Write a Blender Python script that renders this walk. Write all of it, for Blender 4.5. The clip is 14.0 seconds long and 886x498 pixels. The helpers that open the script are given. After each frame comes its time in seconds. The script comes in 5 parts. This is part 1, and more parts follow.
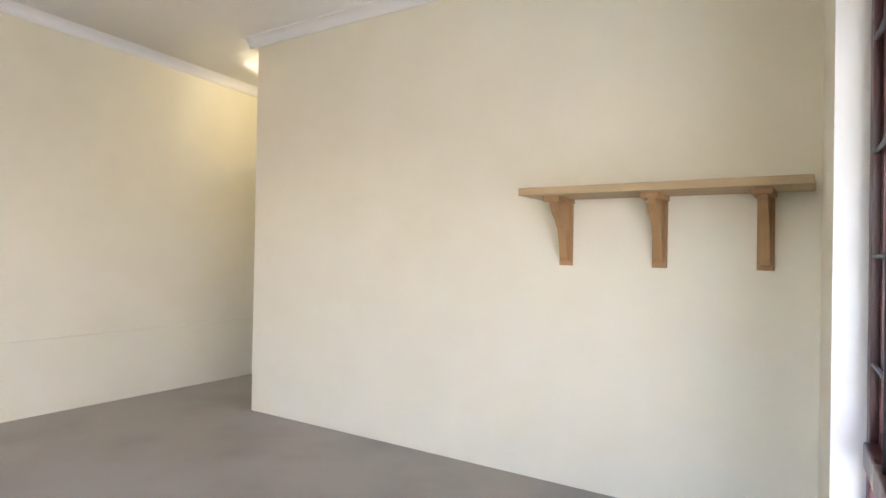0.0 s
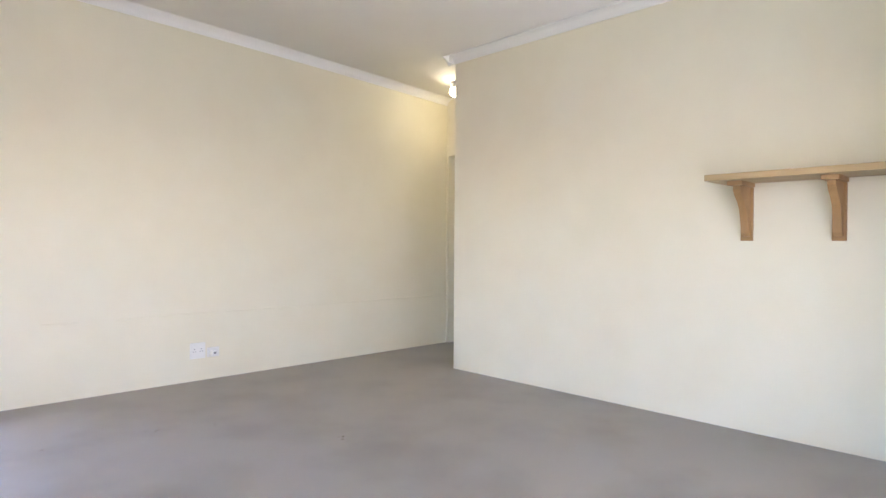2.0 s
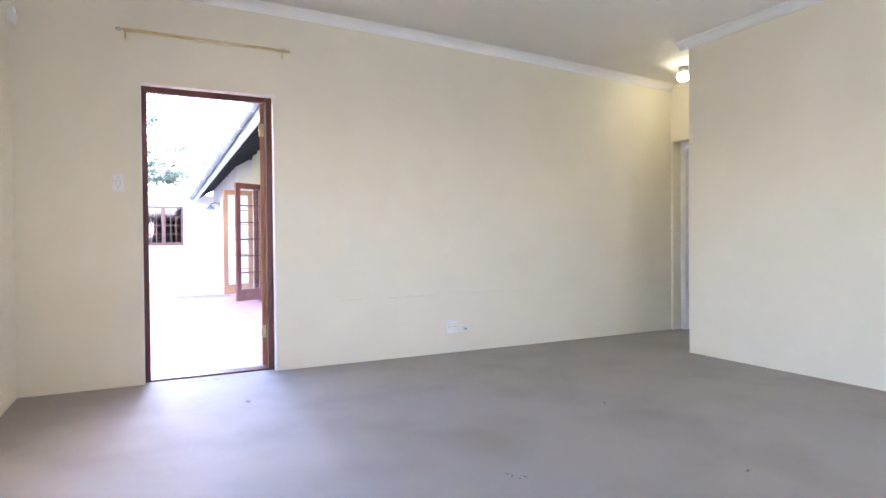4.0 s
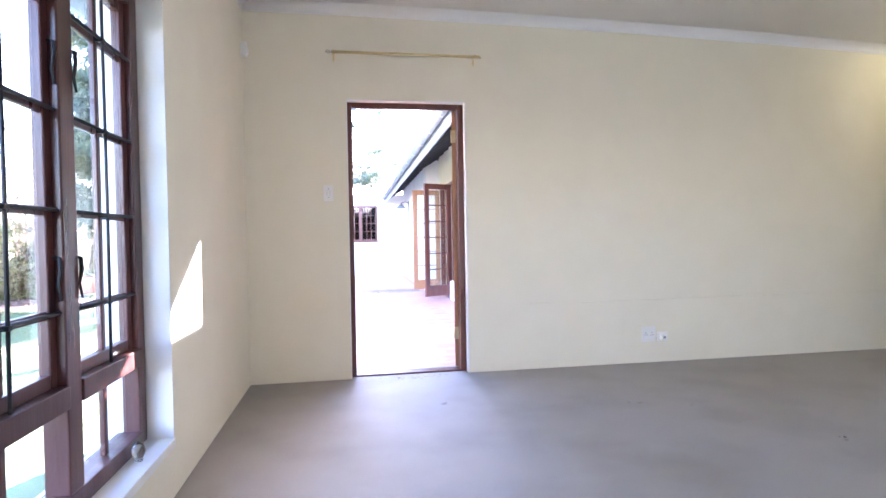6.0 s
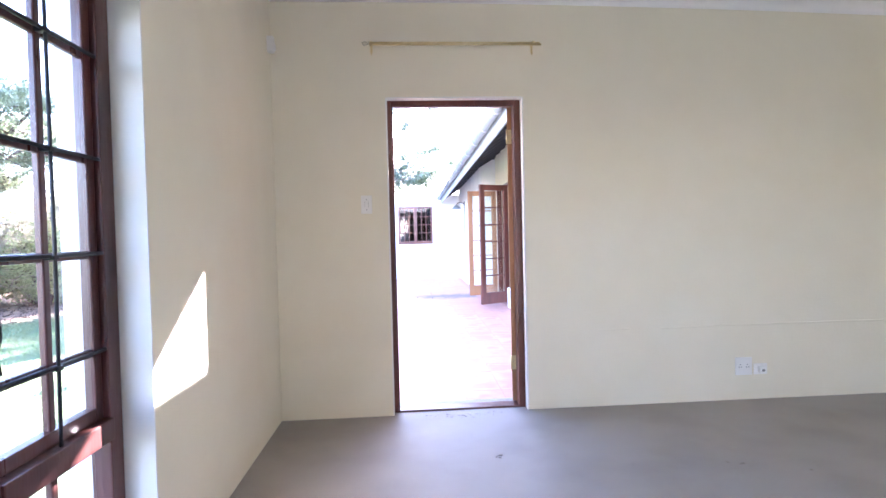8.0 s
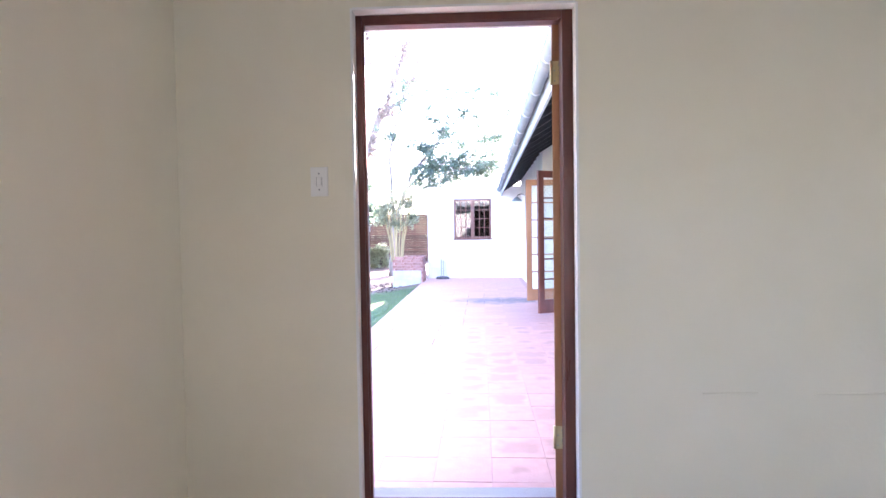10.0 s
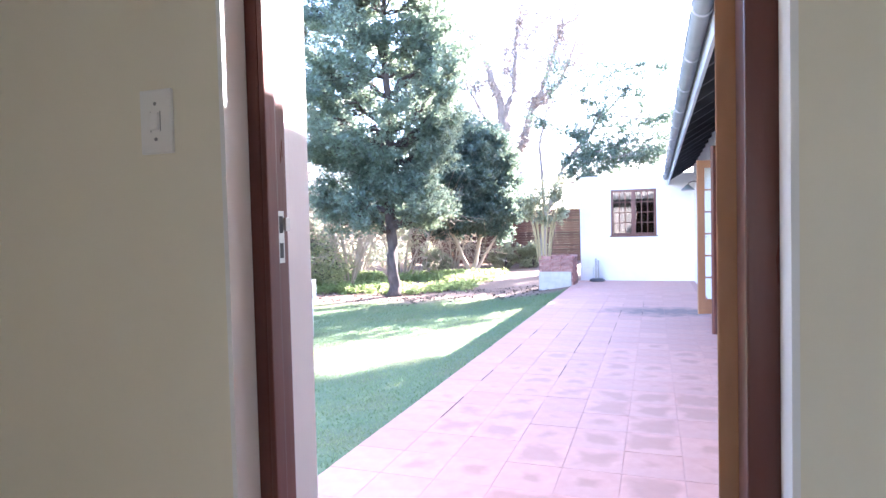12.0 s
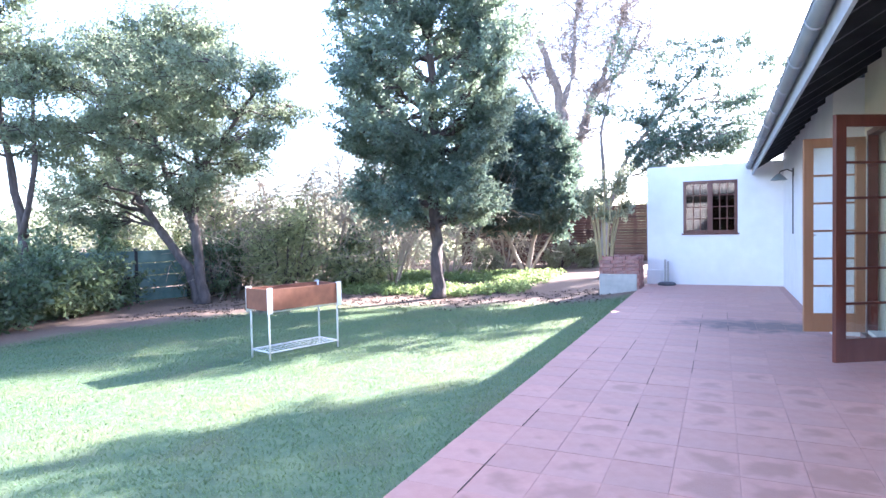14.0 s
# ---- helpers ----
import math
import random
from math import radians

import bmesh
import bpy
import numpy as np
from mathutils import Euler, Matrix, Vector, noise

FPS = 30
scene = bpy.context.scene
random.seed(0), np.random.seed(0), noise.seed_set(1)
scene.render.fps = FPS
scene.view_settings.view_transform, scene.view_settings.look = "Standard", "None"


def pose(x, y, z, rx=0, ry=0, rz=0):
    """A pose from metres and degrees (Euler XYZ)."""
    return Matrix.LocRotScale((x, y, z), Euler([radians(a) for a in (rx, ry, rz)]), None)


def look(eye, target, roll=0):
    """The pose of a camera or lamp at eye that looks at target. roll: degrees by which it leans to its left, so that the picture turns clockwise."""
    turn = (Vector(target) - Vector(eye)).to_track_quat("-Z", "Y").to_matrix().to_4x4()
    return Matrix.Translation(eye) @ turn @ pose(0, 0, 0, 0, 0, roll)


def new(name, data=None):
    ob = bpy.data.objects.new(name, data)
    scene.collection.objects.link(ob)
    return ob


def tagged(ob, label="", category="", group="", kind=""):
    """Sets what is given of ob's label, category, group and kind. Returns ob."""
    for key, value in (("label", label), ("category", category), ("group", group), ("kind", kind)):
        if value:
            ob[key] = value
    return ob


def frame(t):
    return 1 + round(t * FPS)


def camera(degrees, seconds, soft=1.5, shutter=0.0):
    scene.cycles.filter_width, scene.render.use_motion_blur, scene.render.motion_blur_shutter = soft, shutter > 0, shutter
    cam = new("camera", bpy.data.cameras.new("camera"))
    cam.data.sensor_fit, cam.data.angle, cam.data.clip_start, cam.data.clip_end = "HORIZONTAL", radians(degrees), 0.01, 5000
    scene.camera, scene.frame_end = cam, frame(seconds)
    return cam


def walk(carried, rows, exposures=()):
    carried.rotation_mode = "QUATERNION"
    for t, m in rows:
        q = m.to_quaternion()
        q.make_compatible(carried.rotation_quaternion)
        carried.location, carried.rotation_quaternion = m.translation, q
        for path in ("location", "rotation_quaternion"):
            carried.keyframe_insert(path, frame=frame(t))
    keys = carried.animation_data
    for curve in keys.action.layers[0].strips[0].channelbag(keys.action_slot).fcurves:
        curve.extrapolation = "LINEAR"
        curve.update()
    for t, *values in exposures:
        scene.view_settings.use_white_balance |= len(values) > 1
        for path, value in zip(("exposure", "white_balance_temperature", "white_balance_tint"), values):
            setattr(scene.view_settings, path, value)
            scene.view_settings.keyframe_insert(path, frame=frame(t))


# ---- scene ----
cam = camera(73.4, 14.0)

PATH = [
    (0, (2.105, -4.528, 1.157), (3.78, -3.435, 1.172), 1.0),
    (0.5, (1.899, -4.537, 1.151), (3.528, -3.377, 1.163), 0.9),
    (1, (1.67, -4.565, 1.137), (3.244, -3.331, 1.14), 0.8),
    (1.5, (1.458, -4.608, 1.106), (2.976, -3.305, 1.101), 0.7),
    (2, (1.293, -4.634, 1.076), (2.694, -3.206, 1.06), 0.4),
    (2.5, (1.133, -4.649, 1.054), (2.425, -3.123, 1.03), 0.2),
    (3, (0.958, -4.658, 1.015), (2.138, -3.043, 0.998), 0.0),
    (3.5, (0.836, -4.661, 0.986), (1.898, -2.966, 0.963), -0.3),
    (4, (0.715, -4.651, 0.989), (1.625, -2.87, 0.962), -0.5),
    (4.2, (0.692, -4.636, 0.995), (1.535, -2.822, 0.966), -0.6),
    (6.3, (0.652, -4.519, 1.102), (0.948, -2.541, 1.062), -1.1),
    (6.5, (0.648, -4.503, 1.125), (0.917, -2.521, 1.088), -1.2),
    (7, (0.682, -4.411, 1.181), (0.889, -2.422, 1.14), -1.2),
    (7.5, (0.738, -4.205, 1.2), (0.911, -2.214, 1.155), -1.4),
    (7.7, (0.756, -4.113, 1.203), (0.919, -2.121, 1.156), -1.4),
    (9.8, (1.15, -2.595, 1.208), (1.121, -0.596, 1.143), -1.0),
    (10, (1.198, -2.432, 1.204), (1.114, -0.435, 1.14), -0.9),
    (10.5, (1.278, -2.028, 1.198), (1.043, -0.043, 1.136), -1.4),
    (11, (1.395, -1.633, 1.197), (1.036, 0.333, 1.132), -1.4),
    (11.5, (1.47, -1.287, 1.197), (0.962, 0.647, 1.133), -1.4),
    (12, (1.447, -0.905, 1.195), (0.821, 0.994, 1.13), -1.4),
    (12.5, (1.436, -0.554, 1.182), (0.759, 1.327, 1.118), -1.4),
    (13, (1.364, -0.21, 1.159), (0.626, 1.648, 1.094), -1.4),
    (13.5, (1.286, 0.064, 1.164), (0.5, 1.902, 1.097), -1.3),
    (14, (1.217, 0.372, 1.165), (0.413, 2.202, 1.096), -1.2),
]
walk(cam, [(t, look(eye, target, roll)) for t, eye, target, roll in PATH],
     exposures=((0.0, 5.24, 6550, 32), (2.0, 5.3, 6300, 32), (3.0, 5.18, 6100, 32), (4.2, 5.1, 5950, 32), (7.0, 4.98, 5870, 32), (10.0, 4.55, 5980, 32), (11.0, 4.25, 5980, 31), (12.0, 3.97, 5950, 28), (13.0, 3.6, 5780, 24), (14.0, 3.2, 5750, 24)))

# ---- world, sun, large lights ----
SUN_EL, SUN_AZ = 26.4, 29.3          # degrees; azimuth from +y towards +x
world = bpy.data.worlds.new("sky")
scene.world = world
world.use_nodes = True
wn = world.node_tree.nodes
sky = wn.new("ShaderNodeTexSky")
sky.sky_type, sky.sun_disc = "NISHITA", False
sky.sun_elevation, sky.sun_rotation = radians(SUN_EL), radians(SUN_AZ)
sky.dust_density, sky.ozone_density, sky.air_density = 1.0, 2.0, 1.0
world.node_tree.links.new(sky.outputs[0], wn["Background"].inputs["Color"])
wn["Background"].inputs["Strength"].default_value = 0.115

sun_dir = Vector((math.sin(radians(SUN_AZ)) * math.cos(radians(SUN_EL)),
                  math.cos(radians(SUN_AZ)) * math.cos(radians(SUN_EL)), math.sin(radians(SUN_EL))))
sun = new("sun", bpy.data.lights.new("sun", "SUN"))
sun.data.energy, sun.data.angle, sun.data.color = 5.0, radians(0.5), (1.0, 0.93, 0.82)
sun.matrix_world = look(sun_dir * 60, (0, 0, 0))

# ---- materials ----


def mat(name, c1, c2, scale=8.0, rough=0.6, metal=0.0, bump=0.0, bscale=80.0, blot=None, bloscale=1.3, bloamt=0.5,
        stretch=(1, 1, 1), vary=0.0, island=0.0, spec=0.5, gloss_var=0.0, through_light=0.0, thru=(0.3, 0.4, 0.1)):
    m = bpy.data.materials.new(name)
    m.use_nodes = True
    n, l = m.node_tree.nodes, m.node_tree.links
    p = n["Principled BSDF"]
    tc, mp = n.new("ShaderNodeTexCoord"), n.new("ShaderNodeMapping")
    l.new(tc.outputs["Object"], mp.inputs["Vector"])
    mp.inputs["Scale"].default_value = stretch

    def noi(s, detail=6.0):
        a = n.new("ShaderNodeTexNoise")
        a.inputs["Scale"].default_value, a.inputs["Detail"].default_value = s, detail
        l.new(mp.outputs[0], a.inputs["Vector"])
        return a

    def mix(fac, a, b, kind="MIX"):
        x = n.new("ShaderNodeMix")
        x.data_type, x.blend_type = "RGBA", kind
        for sock, v in ((x.inputs[0], fac), (x.inputs[6], a), (x.inputs[7], b)):
            if hasattr(v, "is_linked"):
                l.new(v, sock)
            else:
                sock.default_value = v if isinstance(v, float) else (*v, 1)
        return x.outputs[2]

    def ramp(src, lo, hi):
        r = n.new("ShaderNodeMapRange")
        r.inputs[1].default_value, r.inputs[2].default_value = lo, hi
        l.new(src, r.inputs[0])
        return r.outputs[0]

    col = mix(ramp(noi(scale).outputs[0], 0.3, 0.7), c1, c2)
    if blot:
        f = ramp(noi(bloscale, 4.0).outputs[0], 0.45, 0.75)
        k = n.new("ShaderNodeMath")
        k.operation = "MULTIPLY"
        k.inputs[1].default_value = bloamt
        l.new(f, k.inputs[0])
        col = mix(k.outputs[0], col, blot)
    for amount, make, out in ((vary, "ShaderNodeObjectInfo", "Random"), (island, "ShaderNodeNewGeometry", "Random Per Island")):
        if amount:
            src = n.new(make).outputs[out]
            hs = n.new("ShaderNodeHueSaturation")
            l.new(ramp(src, 0, 1), hs.inputs["Value"])
            hs.inputs["Value"].links[0].from_node.inputs[3].default_value = 1 - amount
            hs.inputs["Value"].links[0].from_node.inputs[4].default_value = 1 + amount
            l.new(col, hs.inputs["Color"])
            col = hs.outputs[0]
    l.new(col, p.inputs["Base Color"])
    p.inputs["Metallic"].default_value, p.inputs["Specular IOR Level"].default_value = metal, spec
    p.inputs["Roughness"].default_value = rough
    if gloss_var:
        r = ramp(noi(scale * 0.6).outputs[0], 0.3, 0.7)
        rn = r.node
        rn.inputs[3].default_value, rn.inputs[4].default_value = rough - gloss_var, rough + gloss_var
        l.new(r, p.inputs["Roughness"])
    if bump:
        b = n.new("ShaderNodeBump")
        b.inputs["Strength"].default_value, b.inputs["Distance"].default_value = bump, 0.01
        l.new(noi(bscale).outputs[0], b.inputs["Height"])
        l.new(b.outputs[0], p.inputs["Normal"])
    if through_light:
        t, a = n.new("ShaderNodeBsdfTranslucent"), n.new("ShaderNodeMixShader")
        l.new(mix(0.5, col, thru), t.inputs["Color"])
        a.inputs[0].default_value = through_light
        l.new(p.outputs[0], a.inputs[1])
        l.new(t.outputs[0], a.inputs[2])
        l.new(a.outputs[0], n["Material Output"].inputs["Surface"])
    return m


def glass_mat(name, tint=(0.95, 0.97, 0.96), gloss=0.035):
    m = bpy.data.materials.new(name)
    m.use_nodes = True
    n, l = m.node_tree.nodes, m.node_tree.links
    n.remove(n["Principled BSDF"])
    t, g, a = n.new("ShaderNodeBsdfTransparent"), n.new("ShaderNodeBsdfGlossy"), n.new("ShaderNodeMixShader")
    lw, pw, ad = n.new("ShaderNodeLayerWeight"), n.new("ShaderNodeMath"), n.new("ShaderNodeMath")
    lw.inputs["Blend"].default_value = 0.5
    pw.operation, pw.inputs[1].default_value = "POWER", 4.0
    ad.operation, ad.inputs[1].default_value, ad.inputs[2].default_value = "MULTIPLY_ADD", 0.6, gloss
    l.new(lw.outputs["Facing"], pw.inputs[0])
    l.new(pw.outputs[0], ad.inputs[0])
    t.inputs["Color"].default_value = (*tint, 1)
    g.inputs["Roughness"].default_value = 0.02
    l.new(ad.outputs[0], a.inputs[0])
    l.new(t.outputs[0], a.inputs[1])
    l.new(g.outputs[0], a.inputs[2])
    l.new(a.outputs[0], n["Material Output"].inputs["Surface"])
    return m


def glow_mat(name, colour, strength):
    m = bpy.data.materials.new(name)
    m.use_nodes = True
    p = m.node_tree.nodes["Principled BSDF"]
    p.inputs["Base Color"].default_value = (0.9, 0.9, 0.88, 1)
    p.inputs["Emission Color"].default_value, p.inputs["Emission Strength"].default_value = (*colour, 1), strength
    return m


M_WALL = mat("cream_wall_paint", (0.79, 0.735, 0.585), (0.82, 0.77, 0.625), 3.0, 0.75, bump=0.10, bscale=45, blot=(0.80, 0.76, 0.62), bloscale=0.9, bloamt=0.35, spec=0.3)
M_REVEAL = mat("white_reveal_paint", (0.80, 0.79, 0.75), (0.84, 0.83, 0.80), 5.0, 0.65, bump=0.08, bscale=50)
M_CEIL = mat("white_ceiling_paint", (0.88, 0.865, 0.845), (0.91, 0.895, 0.875), 2.0, 0.8, bump=0.03, bscale=70)
M_CORNICE = mat("white_cornice", (0.80, 0.79, 0.77), (0.84, 0.83, 0.81), 4.0, 0.6)
M_FLOOR = mat("grey_carpet", (0.31, 0.285, 0.255), (0.39, 0.36, 0.325), 190.0, 0.50, bump=0.35, bscale=420, blot=(0.25, 0.225, 0.195), bloscale=1.7, bloamt=0.75, spec=0.5)
M_WOOD_DARK = mat("red_brown_varnished_wood", (0.095, 0.028, 0.020), (0.155, 0.050, 0.033), 14.0, 0.36, bump=0.10, bscale=60, stretch=(1, 1, 0.12), spec=0.5, blot=(0.085, 0.022, 0.014), bloscale=3.0, bloamt=0.5, gloss_var=0.1)
M_WOOD_WIN = mat("dark_varnished_window_wood", (0.062, 0.021, 0.019), (0.10, 0.035, 0.031), 14.0, 0.33, bump=0.10, bscale=60, stretch=(1, 1, 0.12), blot=(0.042, 0.012, 0.011), bloscale=3.0, bloamt=0.5, gloss_var=0.1)
M_WOOD_DOOR = mat("red_brown_door_wood", (0.20, 0.065, 0.03), (0.30, 0.12, 0.055), 12.0, 0.45, bump=0.10, bscale=60, stretch=(1, 1, 0.12), blot=(0.13, 0.035, 0.02), bloscale=3.0, bloamt=0.5)
M_WOOD_EDGE = mat("worn_orange_brown_wood", (0.43, 0.21, 0.10), (0.54, 0.295, 0.155), 9.0, 0.6, bump=0.15, bscale=60, stretch=(1, 1, 0.18), blot=(0.20, 0.06, 0.025), bloscale=2.2, bloamt=0.7)
# door wood lightened to carry the reflected light on the further leaf
M_WOOD_LIT = mat("lit_door_wood", (0.33, 0.155, 0.075), (0.42, 0.215, 0.115), 10.0, 0.55, bump=0.10, bscale=60, stretch=(1, 1, 0.15), blot=(0.24, 0.10, 0.05), bloscale=2.0, bloamt=0.4)
M_SHELF = mat("pale_pine_shelf_wood", (0.36, 0.245, 0.115), (0.47, 0.335, 0.175), 16.0, 0.5, bump=0.08, bscale=70, stretch=(1, 0.09, 1), blot=(0.29, 0.185, 0.085), bloscale=3.0, bloamt=0.5)
M_BRACKET = mat("orange_pine_bracket_wood", (0.36, 0.20, 0.075), (0.47, 0.28, 0.12), 16.0, 0.5, bump=0.08, bscale=70, stretch=(1, 1, 0.1), blot=(0.27, 0.14, 0.05), bloscale=4.0, bloamt=0.5)
M_BRASS = mat("brass", (0.74, 0.61, 0.33), (0.82, 0.70, 0.42), 20, 0.28, metal=1.0)
M_STEEL = mat("worn_steel", (0.50, 0.49, 0.47), (0.62, 0.61, 0.60), 30, 0.35, metal=1.0, blot=(0.30, 0.26, 0.22), bloscale=20, bloamt=0.4)
M_BLACK = mat("black_painted_steel", (0.012, 0.012, 0.014), (0.03, 0.03, 0.032), 30, 0.45)
M_PLASTIC = mat("white_plastic", (0.80, 0.79, 0.75), (0.84, 0.83, 0.80), 6, 0.35)
M_GREYMARK = mat("grey_plastic", (0.22, 0.22, 0.22), (0.28, 0.28, 0.28), 10, 0.5)
M_WHITE_WOOD = mat("white_gloss_door_paint", (0.80, 0.79, 0.76), (0.84, 0.83, 0.81), 5, 0.35, bump=0.04)
M_GLASS = glass_mat("window_glass")
M_GLASS_DARK = glass_mat("reflecting_window_glass", (0.5, 0.47, 0.45), 0.045)
M_CRYSTAL = bpy.data.materials.new("clear_glass")
M_CRYSTAL.use_nodes = True
cp = M_CRYSTAL.node_tree.nodes["Principled BSDF"]
cp.inputs["Transmission Weight"].default_value, cp.inputs["Roughness"].default_value, cp.inputs["IOR"].default_value = 1.0, 0.03, 1.48
M_LAMP = glow_mat("lit_opal_glass", (1.0, 0.97, 0.58), 1.4)
M_EXT = mat("white_exterior_plaster", (0.76, 0.755, 0.74), (0.82, 0.815, 0.80), 4, 0.8, bump=0.3, bscale=30, blot=(0.66, 0.655, 0.63), bloscale=1.4, bloamt=0.35)
M_EXT_CREAM = mat("cream_exterior_plaster", (0.76, 0.71, 0.55), (0.80, 0.75, 0.60), 4, 0.8, bump=0.3, bscale=30, blot=(0.68, 0.63, 0.50), bloscale=1.4, bloamt=0.35)
M_GUTTER = mat("grey_painted_gutter", (0.17, 0.20, 0.215), (0.23, 0.26, 0.275), 6, 0.45, blot=(0.12, 0.14, 0.15), bloscale=3, bloamt=0.5)
M_FASCIA = mat("pale_grey_fascia_paint", (0.30, 0.33, 0.36), (0.37, 0.40, 0.43), 6, 0.5, bump=0.05)
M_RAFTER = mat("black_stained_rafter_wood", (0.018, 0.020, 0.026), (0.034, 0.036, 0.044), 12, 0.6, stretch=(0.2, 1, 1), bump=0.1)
M_ROOF = mat("dark_roof_tile", (0.055, 0.05, 0.05), (0.10, 0.085, 0.08), 9, 0.8, bump=0.3, vary=0.2)
M_CONCRETE = mat("weathered_concrete", (0.40, 0.38, 0.34), (0.50, 0.47, 0.42), 7, 0.85, bump=0.4, bscale=40, blot=(0.28, 0.26, 0.22), bloscale=2, bloamt=0.6)
M_STAND_FOOT = mat("dark_cast_iron", (0.05, 0.05, 0.055), (0.10, 0.10, 0.105), 9, 0.7, bump=0.2, bscale=50)
M_BRICK = mat("red_brick", (0.29, 0.125, 0.10), (0.37, 0.175, 0.14), 14, 0.85, bump=0.4, bscale=60, vary=0.2, blot=(0.40, 0.27, 0.24), bloscale=6, bloamt=0.5)
M_MORTAR = mat("pale_mortar", (0.45, 0.255, 0.215), (0.51, 0.295, 0.25), 12, 0.9, bump=0.4, bscale=60)
M_RUST = mat("rusty_brown_steel_box", (0.17, 0.058, 0.030), (0.27, 0.10, 0.052), 7, 0.7, bump=0.15, bscale=50, blot=(0.12, 0.045, 0.025), bloscale=3, bloamt=0.6)
M_STAND = mat("chipped_white_metal_paint", (0.72, 0.73, 0.72), (0.80, 0.80, 0.79), 10, 0.5, blot=(0.40, 0.26, 0.17), bloscale=9, bloamt=0.5)
M_SOIL = mat("dark_soil", (0.05, 0.035, 0.025), (0.09, 0.065, 0.045), 20, 0.95, bump=0.6, bscale=50)
M_BARK = mat("grey_brown_bark", (0.055, 0.042, 0.038), (0.135, 0.108, 0.098), 12, 0.9, bump=1.0, bscale=30, stretch=(1, 1, 0.3))
M_BARK_PALE = mat("pale_grey_bark", (0.24, 0.205, 0.185), (0.38, 0.33, 0.30), 10, 0.9, bump=0.6, bscale=30, stretch=(1, 1, 0.3))
M_TWIG = mat("tan_dry_branch", (0.36, 0.295, 0.225), (0.52, 0.445, 0.35), 8, 0.85, stretch=(1, 1, 0.2))
M_STEM = mat("yellow_green_shrub_stem", (0.30, 0.23, 0.11), (0.44, 0.35, 0.18), 8, 0.7, stretch=(1, 1, 0.2))
M_SLAT = mat("brown_fence_slat_wood", (0.075, 0.032, 0.024), (0.13, 0.058, 0.042), 9, 0.75, island=0.3, stretch=(0.2, 1, 1))
M_FENCE_GREEN = mat("faded_green_fence_panel", (0.11, 0.19, 0.165), (0.18, 0.27, 0.23), 5, 0.7, blot=(0.06, 0.10, 0.085), bloscale=2, bloamt=0.6)
M_STONE = mat("grey_garden_stone", (0.22, 0.20, 0.18), (0.32, 0.30, 0.27), 9, 0.9, bump=0.5, bscale=30)


def leaf_mat(name, c1, c2, thru, amount=0.35, spread=0.5, gloss=0.42):
    return mat(name, c1, c2, 1.5, gloss, island=spread, through_light=amount, thru=thru, spec=0.45)


L_BLUE = leaf_mat("blue_green_conifer_leaf", (0.09, 0.145, 0.145), (0.17, 0.235, 0.195), (0.50, 0.60, 0.37), 0.6)
# darker copy of the conifer leaf, the tree's shade put into its colour
L_SHADE = leaf_mat("shaded_blue_green_leaf", (0.055, 0.10, 0.10), (0.11, 0.165, 0.145), (0.36, 0.48, 0.30), 0.45)
L_OLIVE = leaf_mat("olive_green_leaf", (0.14, 0.185, 0.13), (0.22, 0.265, 0.18), (0.44, 0.52, 0.31), 0.52)
L_DARK = leaf_mat("dark_green_shrub_leaf", (0.075, 0.12, 0.08), (0.15, 0.205, 0.125), (0.40, 0.52, 0.24), 0.5, 0.7, 0.3)
L_YELLOW = leaf_mat("yellow_green_leaf", (0.21, 0.24, 0.125), (0.31, 0.33, 0.185), (0.64, 0.70, 0.36), 0.68)
# leaf colour lightened to hold the bright haze of the background
L_PALE = leaf_mat("pale_hazed_leaf", (0.24, 0.255, 0.17), (0.34, 0.35, 0.24), (0.62, 0.64, 0.40), 0.62)
L_GREY = leaf_mat("grey_green_leaf", (0.085, 0.14, 0.12), (0.145, 0.205, 0.165), (0.36, 0.47, 0.30), 0.45)
L_GRASS = mat("lawn_grass", (0.07, 0.145, 0.07), (0.125, 0.205, 0.098), 1.5, 0.5, island=0.25, through_light=0.45, thru=(0.42, 0.52, 0.22), spec=0.35, blot=(0.175, 0.185, 0.09), bloscale=0.75, bloamt=0.7)
L_COVER = leaf_mat("bright_ground_cover_leaf", (0.14, 0.20, 0.08), (0.21, 0.27, 0.12), (0.46, 0.58, 0.22), 0.58)

# paving: each slab has its own damp blotch, strongest near the house door
M_PAVE = mat("pink_red_concrete_paver", (0.49, 0.25, 0.20), (0.55, 0.295, 0.235), 12, 0.62, bump=0.2, bscale=70, vary=0.06, blot=(0.45, 0.285, 0.245), bloscale=1.2, bloamt=0.5)


